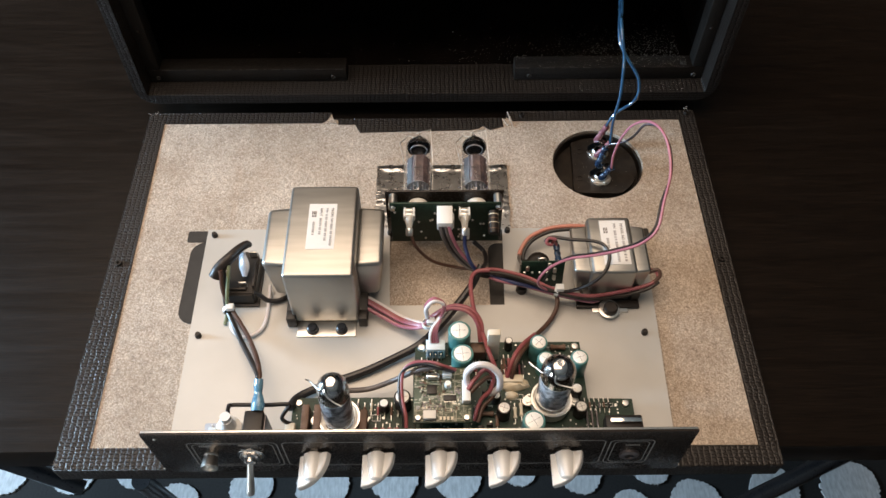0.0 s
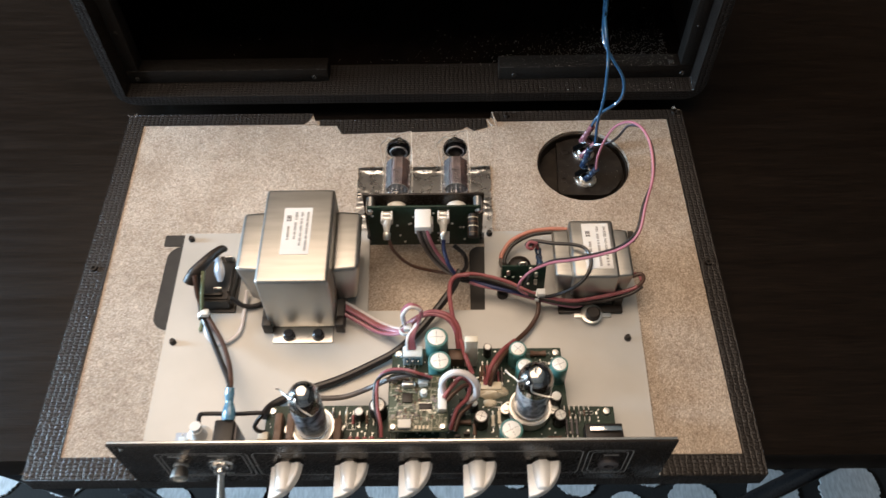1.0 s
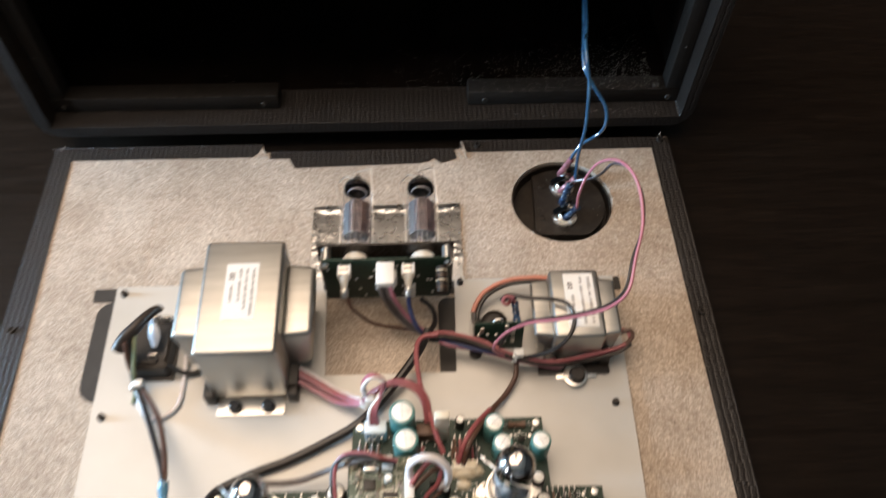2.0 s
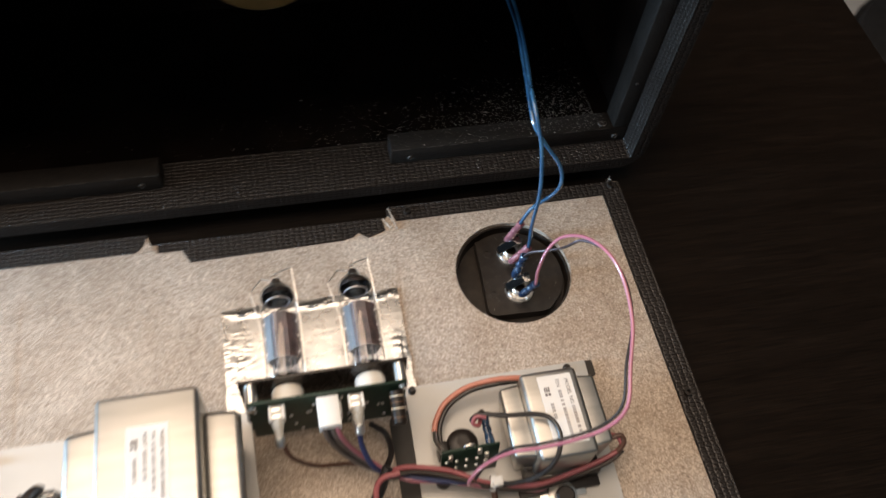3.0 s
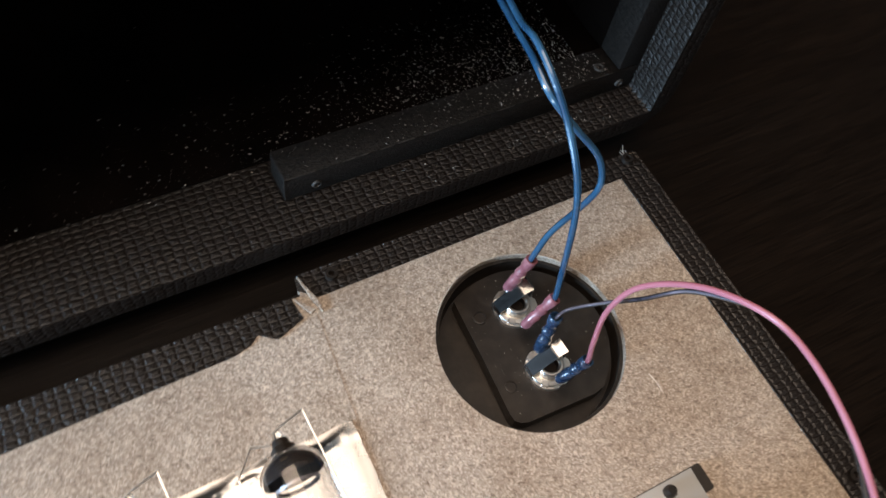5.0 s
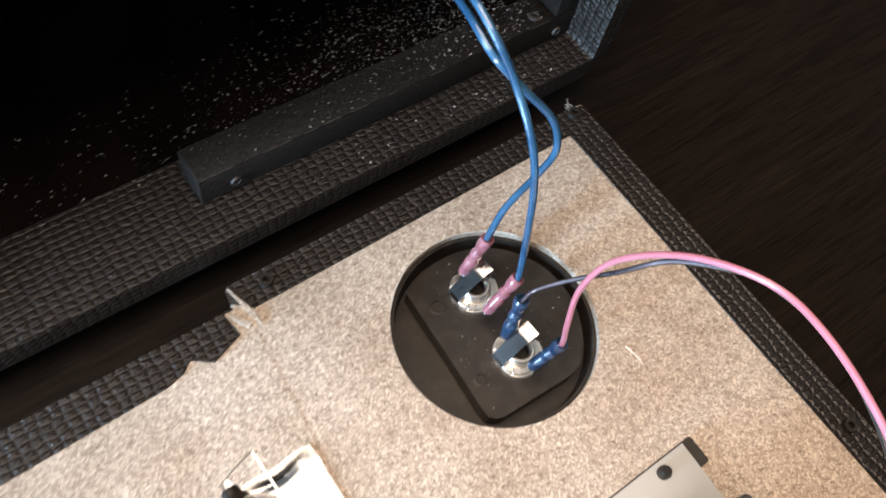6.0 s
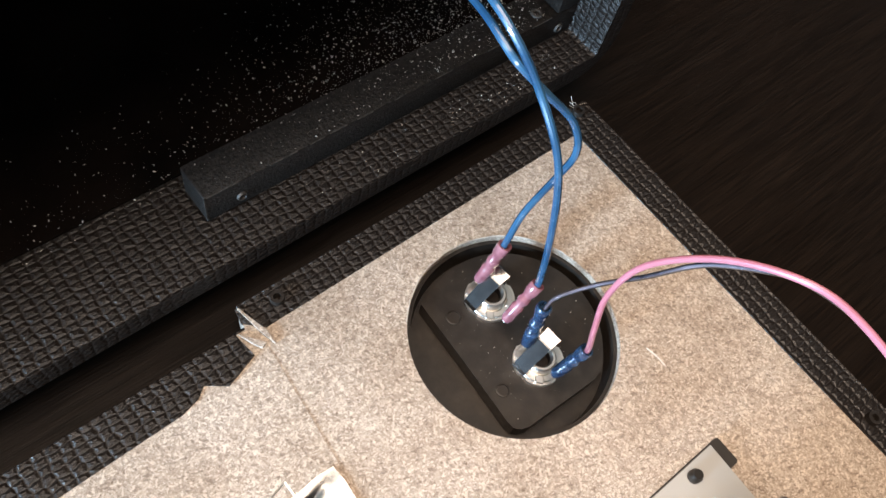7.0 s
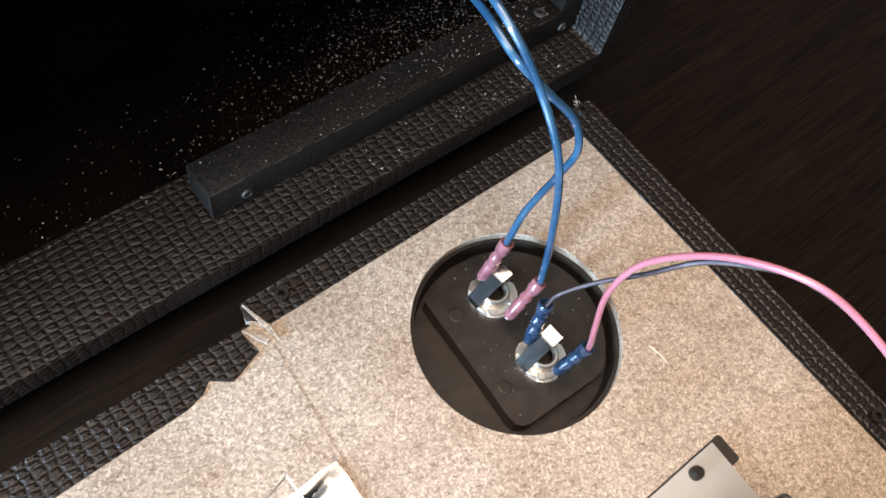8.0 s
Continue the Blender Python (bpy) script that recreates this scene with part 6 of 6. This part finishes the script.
wire("black_wire", [(-0.1333, 0.3012, 0.0180), (-0.1276, 0.3026, 0.0140), (-0.1195, 0.3000, 0.0080), (-0.1089, 0.3022, 0.0060), (-0.1005, 0.3095, 0.0070)], 0.0019, M["blackw"], "short black wire from inlet under the transformer")
wire("white_wire", [(-0.1193, 0.3130, 0.0100), (-0.1195, 0.2971, 0.0060), (-0.1205, 0.2792, 0.0060), (-0.1273, 0.2707, 0.0060), (-0.1379, 0.2688, 0.0060), (-0.1447, 0.2751, 0.0090), (-0.1477, 0.2884, 0.0080)], 0.0014, M["whitew"], "thin white wire curling on the plate")
wire("black_wire", [(-0.1285, 0.1892, 0.0400), (-0.1294, 0.1954, 0.0380), (-0.1278, 0.1993, 0.0340), (-0.1051, 0.1991, 0.0340), (-0.0887, 0.1994, 0.0340), (-0.0917, 0.1962, 0.0300), (-0.0948, 0.1938, 0.0240), (-0.0925, 0.1930, 0.0180), (-0.0877, 0.1930, 0.0160)], 0.0015, M["blackw"], "black wire from the lamp holder to the main board")
wire("black_cable", [(0.0485, 0.3171, 0.0300), (0.0408, 0.3040, 0.0220), (0.0275, 0.2884, 0.0140), (0.0142, 0.2732, 0.0100), (0.0000, 0.2586, 0.0100), (-0.0178, 0.2488, 0.0080), (-0.0428, 0.2368, 0.0070), (-0.0674, 0.2277, 0.0070), (-0.0868, 0.2165, 0.0100), (-0.0921, 0.2050, 0.0160)], 0.0031, M["blackw"], "thick black cable crossing the chassis")
wire("grey_cable", [(-0.0596, 0.2188, 0.0160), (-0.0454, 0.2192, 0.0140), (-0.0332, 0.2209, 0.0140), (-0.0166, 0.2246, 0.0200), (-0.0017, 0.2233, 0.0360), (0.0123, 0.2232, 0.0420), (0.0242, 0.2219, 0.0400)], 0.0020, M["greyw"], "dark grey cable running to the effects board")
wire("red_wire", [(0.0266, 0.2219, 0.0400), (0.0182, 0.2220, 0.0460), (0.0084, 0.2251, 0.0460), (-0.0036, 0.2264, 0.0420), (-0.0105, 0.2220, 0.0360), (-0.0112, 0.2075, 0.0300), (-0.0084, 0.1943, 0.0260), (-0.0080, 0.1864, 0.0220)], 0.0013, M["red"], "red wire of a twisted pair")
wire("black_wire", [(0.0253, 0.2206, 0.0400), (0.0170, 0.2197, 0.0470), (0.0072, 0.2234, 0.0460), (-0.0044, 0.2247, 0.0410), (-0.0121, 0.2207, 0.0350), (-0.0128, 0.2075, 0.0300), (-0.0100, 0.1948, 0.0250), (-0.0096, 0.1869, 0.0210)], 0.0012, M["blackw"], "black wire of a twisted pair")
wire("white_wire", [(-0.0421, 0.3006, 0.0120), (-0.0300, 0.2939, 0.0100), (-0.0142, 0.2835, 0.0100), (0.0014, 0.2727, 0.0180), (0.0067, 0.2688, 0.0280), (0.0058, 0.2685, 0.0450), (0.0117, 0.2713, 0.0520), (0.0190, 0.2704, 0.0480), (0.0165, 0.2658, 0.0380), (0.0098, 0.2572, 0.0340), (0.0088, 0.2517, 0.0260)], 0.0015, M["whitew"], "white transformer lead looped to the main board")
wire("pink_wire", [(-0.0418, 0.2954, 0.0120), (-0.0298, 0.2887, 0.0100), (-0.0141, 0.2790, 0.0100), (0.0014, 0.2707, 0.0180), (0.0068, 0.2682, 0.0290), (0.0058, 0.2699, 0.0450), (0.0117, 0.2723, 0.0520), (0.0190, 0.2704, 0.0480), (0.0165, 0.2658, 0.0380), (0.0114, 0.2572, 0.0340), (0.0113, 0.2517, 0.0260)], 0.0015, M["pink"], "pink transformer lead looped to the main board")
wire("pink_wire", [(-0.0416, 0.2902, 0.0120), (-0.0296, 0.2836, 0.0100), (-0.0140, 0.2745, 0.0100), (0.0014, 0.2688, 0.0180), (0.0068, 0.2677, 0.0300), (0.0058, 0.2713, 0.0450), (0.0117, 0.2733, 0.0520), (0.0190, 0.2704, 0.0480), (0.0165, 0.2658, 0.0380), (0.0131, 0.2572, 0.0340), (0.0138, 0.2517, 0.0260)], 0.0015, M["pink"], "pink transformer lead looped to the main board")
wire("red_wire", [(-0.0419, 0.2980, 0.0120), (-0.0299, 0.2913, 0.0100), (-0.0142, 0.2812, 0.0100), (0.0014, 0.2717, 0.0180), (0.0067, 0.2685, 0.0285), (0.0058, 0.2692, 0.0450), (0.0117, 0.2718, 0.0520), (0.0190, 0.2704, 0.0480), (0.0165, 0.2658, 0.0380), (0.0106, 0.2572, 0.0340), (0.0101, 0.2517, 0.0260)], 0.0015, M["red"], "red transformer lead looped to the main board")
wire("red_wire", [(0.0079, 0.2692, 0.0240), (0.0144, 0.2711, 0.0340), (0.0249, 0.2735, 0.0380), (0.0365, 0.2693, 0.0400), (0.0434, 0.2619, 0.0360), (0.0455, 0.2519, 0.0260)], 0.0016, M["red"], "red wire arching to the brown connector")
wire("red_wire", [(0.0063, 0.2710, 0.0260), (0.0165, 0.2740, 0.0340), (0.0270, 0.2747, 0.0400), (0.0390, 0.2706, 0.0410), (0.0460, 0.2629, 0.0360), (0.0476, 0.2519, 0.0260)], 0.0015, M["red"], "red wire arching to the brown connector")
wire("red_wire", [(0.0545, 0.3128, 0.0300), (0.0439, 0.3108, 0.0300), (0.0397, 0.3014, 0.0300), (0.0413, 0.2799, 0.0280), (0.0465, 0.2591, 0.0300), (0.0514, 0.2393, 0.0320), (0.0553, 0.2300, 0.0280)], 0.0017, M["red"], "long red wire from the tube board to the main board")
wire("brown_wire", [(-0.0062, 0.3331, 0.0498), (-0.0021, 0.3278, 0.0400), (0.0100, 0.3271, 0.0220), (0.0281, 0.3292, 0.0100), (0.0460, 0.3222, 0.0160)], 0.0013, M["brownw"], "brown wire from a spade terminal")
wire("grey_wire", [(0.0161, 0.3357, 0.0570), (0.0187, 0.3315, 0.0480), (0.0257, 0.3284, 0.0310), (0.0391, 0.3212, 0.0200), (0.0591, 0.3154, 0.0180), (0.0835, 0.3101, 0.0160), (0.1054, 0.3028, 0.0140), (0.1317, 0.2965, 0.0120), (0.1406, 0.2960, 0.0110)], 0.0014, M["greyw"], "grey wire from the white plug of the tube board")
wire("black_wire", [(0.0183, 0.3357, 0.0570), (0.0208, 0.3315, 0.0480), (0.0279, 0.3284, 0.0310), (0.0409, 0.3212, 0.0200), (0.0591, 0.3143, 0.0180), (0.0835, 0.3091, 0.0160), (0.1054, 0.3020, 0.0140), (0.1316, 0.2960, 0.0120), (0.1406, 0.2960, 0.0110)], 0.0014, M["blackw"], "black wire from the white plug of the tube board")
wire("grey_wire", [(0.0204, 0.3356, 0.0570), (0.0230, 0.3315, 0.0480), (0.0302, 0.3284, 0.0310), (0.0427, 0.3212, 0.0200), (0.0590, 0.3133, 0.0180), (0.0834, 0.3080, 0.0160), (0.1053, 0.3012, 0.0140), (0.1316, 0.2955, 0.0120), (0.1406, 0.2960, 0.0110)], 0.0014, M["greyw"], "grey wire from the white plug of the tube board")
wire("pink_wire", [(0.0231, 0.3356, 0.0570), (0.0257, 0.3314, 0.0480), (0.0328, 0.3284, 0.0310), (0.0448, 0.3212, 0.0200), (0.0590, 0.3120, 0.0180), (0.0833, 0.3067, 0.0160), (0.1052, 0.3003, 0.0140), (0.1315, 0.2948, 0.0120), (0.1406, 0.2960, 0.0110)], 0.0014, M["pink"], "pink wire from the white plug of the tube board")
wire("navy_wire", [(0.0356, 0.3344, 0.0498), (0.0357, 0.3290, 0.0400), (0.0401, 0.3198, 0.0300), (0.0479, 0.3174, 0.0200), (0.0700, 0.3100, 0.0180), (0.0921, 0.3048, 0.0160), (0.1073, 0.3015, 0.0160), (0.1315, 0.2973, 0.0140)], 0.0016, M["navy"], "dark blue wire from a spade terminal")
wire("black_wire", [(0.0434, 0.3472, 0.0200), (0.0517, 0.3418, 0.0140), (0.0530, 0.3293, 0.0160), (0.0469, 0.3145, 0.0220), (0.0614, 0.3146, 0.0160), (0.0882, 0.3084, 0.0120), (0.1146, 0.3010, 0.0100), (0.1412, 0.2983, 0.0090)], 0.0018, M["blackw"], "black wire looping below the tube board")
wire("red_wire", [(0.0455, 0.3156, 0.0260), (0.0611, 0.3168, 0.0240), (0.0831, 0.3115, 0.0220), (0.1046, 0.3011, 0.0200), (0.1307, 0.2959, 0.0180), (0.1576, 0.2998, 0.0180), (0.1777, 0.3041, 0.0200), (0.1859, 0.3077, 0.0240), (0.1845, 0.3133, 0.0260), (0.1787, 0.3158, 0.0240)], 0.0015, M["red"], "red wire bundled to the output transformer")
wire("brown_wire", [(0.0454, 0.3124, 0.0260), (0.0632, 0.3135, 0.0240), (0.0829, 0.3083, 0.0220), (0.1044, 0.2990, 0.0200), (0.1309, 0.2945, 0.0160), (0.1581, 0.2981, 0.0140), (0.1778, 0.3017, 0.0180), (0.1869, 0.3059, 0.0220)], 0.0015, M["sleeve"], "dark brown wire bundled to the output transformer")
wire("brown_wire", [(0.0966, 0.3058, 0.0160), (0.1066, 0.3007, 0.0140), (0.1070, 0.2902, 0.0100), (0.0995, 0.2777, 0.0080), (0.0872, 0.2631, 0.0120), (0.0754, 0.2444, 0.0220), (0.0698, 0.2316, 0.0200)], 0.0018, M["brownw"], "brown wire from the bundle down to the main board")
wire("red_wire", [(0.0875, 0.2644, 0.0140), (0.0769, 0.2504, 0.0240), (0.0689, 0.2377, 0.0260), (0.0643, 0.2268, 0.0180)], 0.0016, M["red"], "red wire to the glued connector")
wire("brown_wire", [(0.0891, 0.2630, 0.0140), (0.0788, 0.2480, 0.0240), (0.0712, 0.2354, 0.0260), (0.0675, 0.2258, 0.0180)], 0.0016, M["brownw"], "brown wire to the glued connector")
wire("salmon_wire", [(0.1386, 0.3612, 0.0200), (0.1238, 0.3625, 0.0200), (0.1053, 0.3613, 0.0180), (0.0901, 0.3542, 0.0160), (0.0828, 0.3450, 0.0135), (0.0805, 0.3385, 0.0130)], 0.0017, M["salmon"], "salmon wire curving round the jack board")
wire("tinned_wire", [(0.0806, 0.3390, 0.0130), (0.0798, 0.3320, 0.0165), (0.0806, 0.3250, 0.0215), (0.0818, 0.3190, 0.0270)], 0.0013, M["tin"], "bare tinned wire ends soldered to the jack board")
wire("black_wire", [(0.1387, 0.3598, 0.0180), (0.1239, 0.3605, 0.0180), (0.1063, 0.3593, 0.0160), (0.0922, 0.3529, 0.0130), (0.0846, 0.3419, 0.0110), (0.0831, 0.3303, 0.0100)], 0.0016, M["blackw"], "black wire curving round the jack board")
wire("black_wire", [(0.1091, 0.3360, 0.0270), (0.1075, 0.3390, 0.0330), (0.1012, 0.3330, 0.0400), (0.0987, 0.3319, 0.0420), (0.1039, 0.3337, 0.0440), (0.1174, 0.3299, 0.0460), (0.1344, 0.3275, 0.0470), (0.1426, 0.3231, 0.0470), (0.1454, 0.3132, 0.0460), (0.1408, 0.3020, 0.0420), (0.1307, 0.2965, 0.0340), (0.1173, 0.2981, 0.0220), (0.1069, 0.2997, 0.0180)], 0.0014, M["blackw"], "thin black wire looping over the output transformer")
wire("red_wire", [(0.1095, 0.3365, 0.0275), (0.1060, 0.3370, 0.0340), (0.1028, 0.3290, 0.0400), (0.0990, 0.3297, 0.0420), (0.1012, 0.3326, 0.0440), (0.1068, 0.3315, 0.0440)], 0.0012, M["red"], "thin red wire beside the black loop")
wire("brown_wire", [(0.1791, 0.3123, 0.0260), (0.1858, 0.3130, 0.0280), (0.1874, 0.3091, 0.0260), (0.1833, 0.3054, 0.0220)], 0.0016, M["brownw"], "brown wire curled at the output transformer")
wire("white_band", [(0.0351, 0.2107, 0.0360), (0.0342, 0.2158, 0.0460), (0.0403, 0.2181, 0.0540), (0.0496, 0.2176, 0.0540), (0.0563, 0.2137, 0.0480), (0.0570, 0.2096, 0.0380), (0.0520, 0.2092, 0.0280)], 0.0024, M["whitew"], "white ribbon looped over wires at the effects board")
wire("red_wire", [(0.0349, 0.2067, 0.0400), (0.0397, 0.2134, 0.0420), (0.0470, 0.2197, 0.0440), (0.0526, 0.2173, 0.0400), (0.0509, 0.2094, 0.0340), (0.0438, 0.2036, 0.0280), (0.0389, 0.1915, 0.0220)], 0.0015, M["red"], "dark red wire from the effects board plug")
wire("brown_wire", [(0.0369, 0.2055, 0.0380), (0.0425, 0.2109, 0.0400), (0.0501, 0.2160, 0.0400), (0.0559, 0.2137, 0.0340), (0.0527, 0.2070, 0.0280), (0.0459, 0.2012, 0.0240), (0.0421, 0.1911, 0.0200)], 0.0015, M["brownw"], "brown wire from the effects board plug")
cable_tie((-0.1486, 0.2902, 0.011), (-0.35, 0.9, 0.1), "white nylon cable tie round the mains wires")
cable_tie((0.1071, 0.3013, 0.018), (0.95, -0.25, 0), "white nylon cable tie round the wire bundle")
cable_tie((0.0071, 0.2675, 0.026), (0.1, 0.1, 1), "white nylon cable tie round the transformer leads")
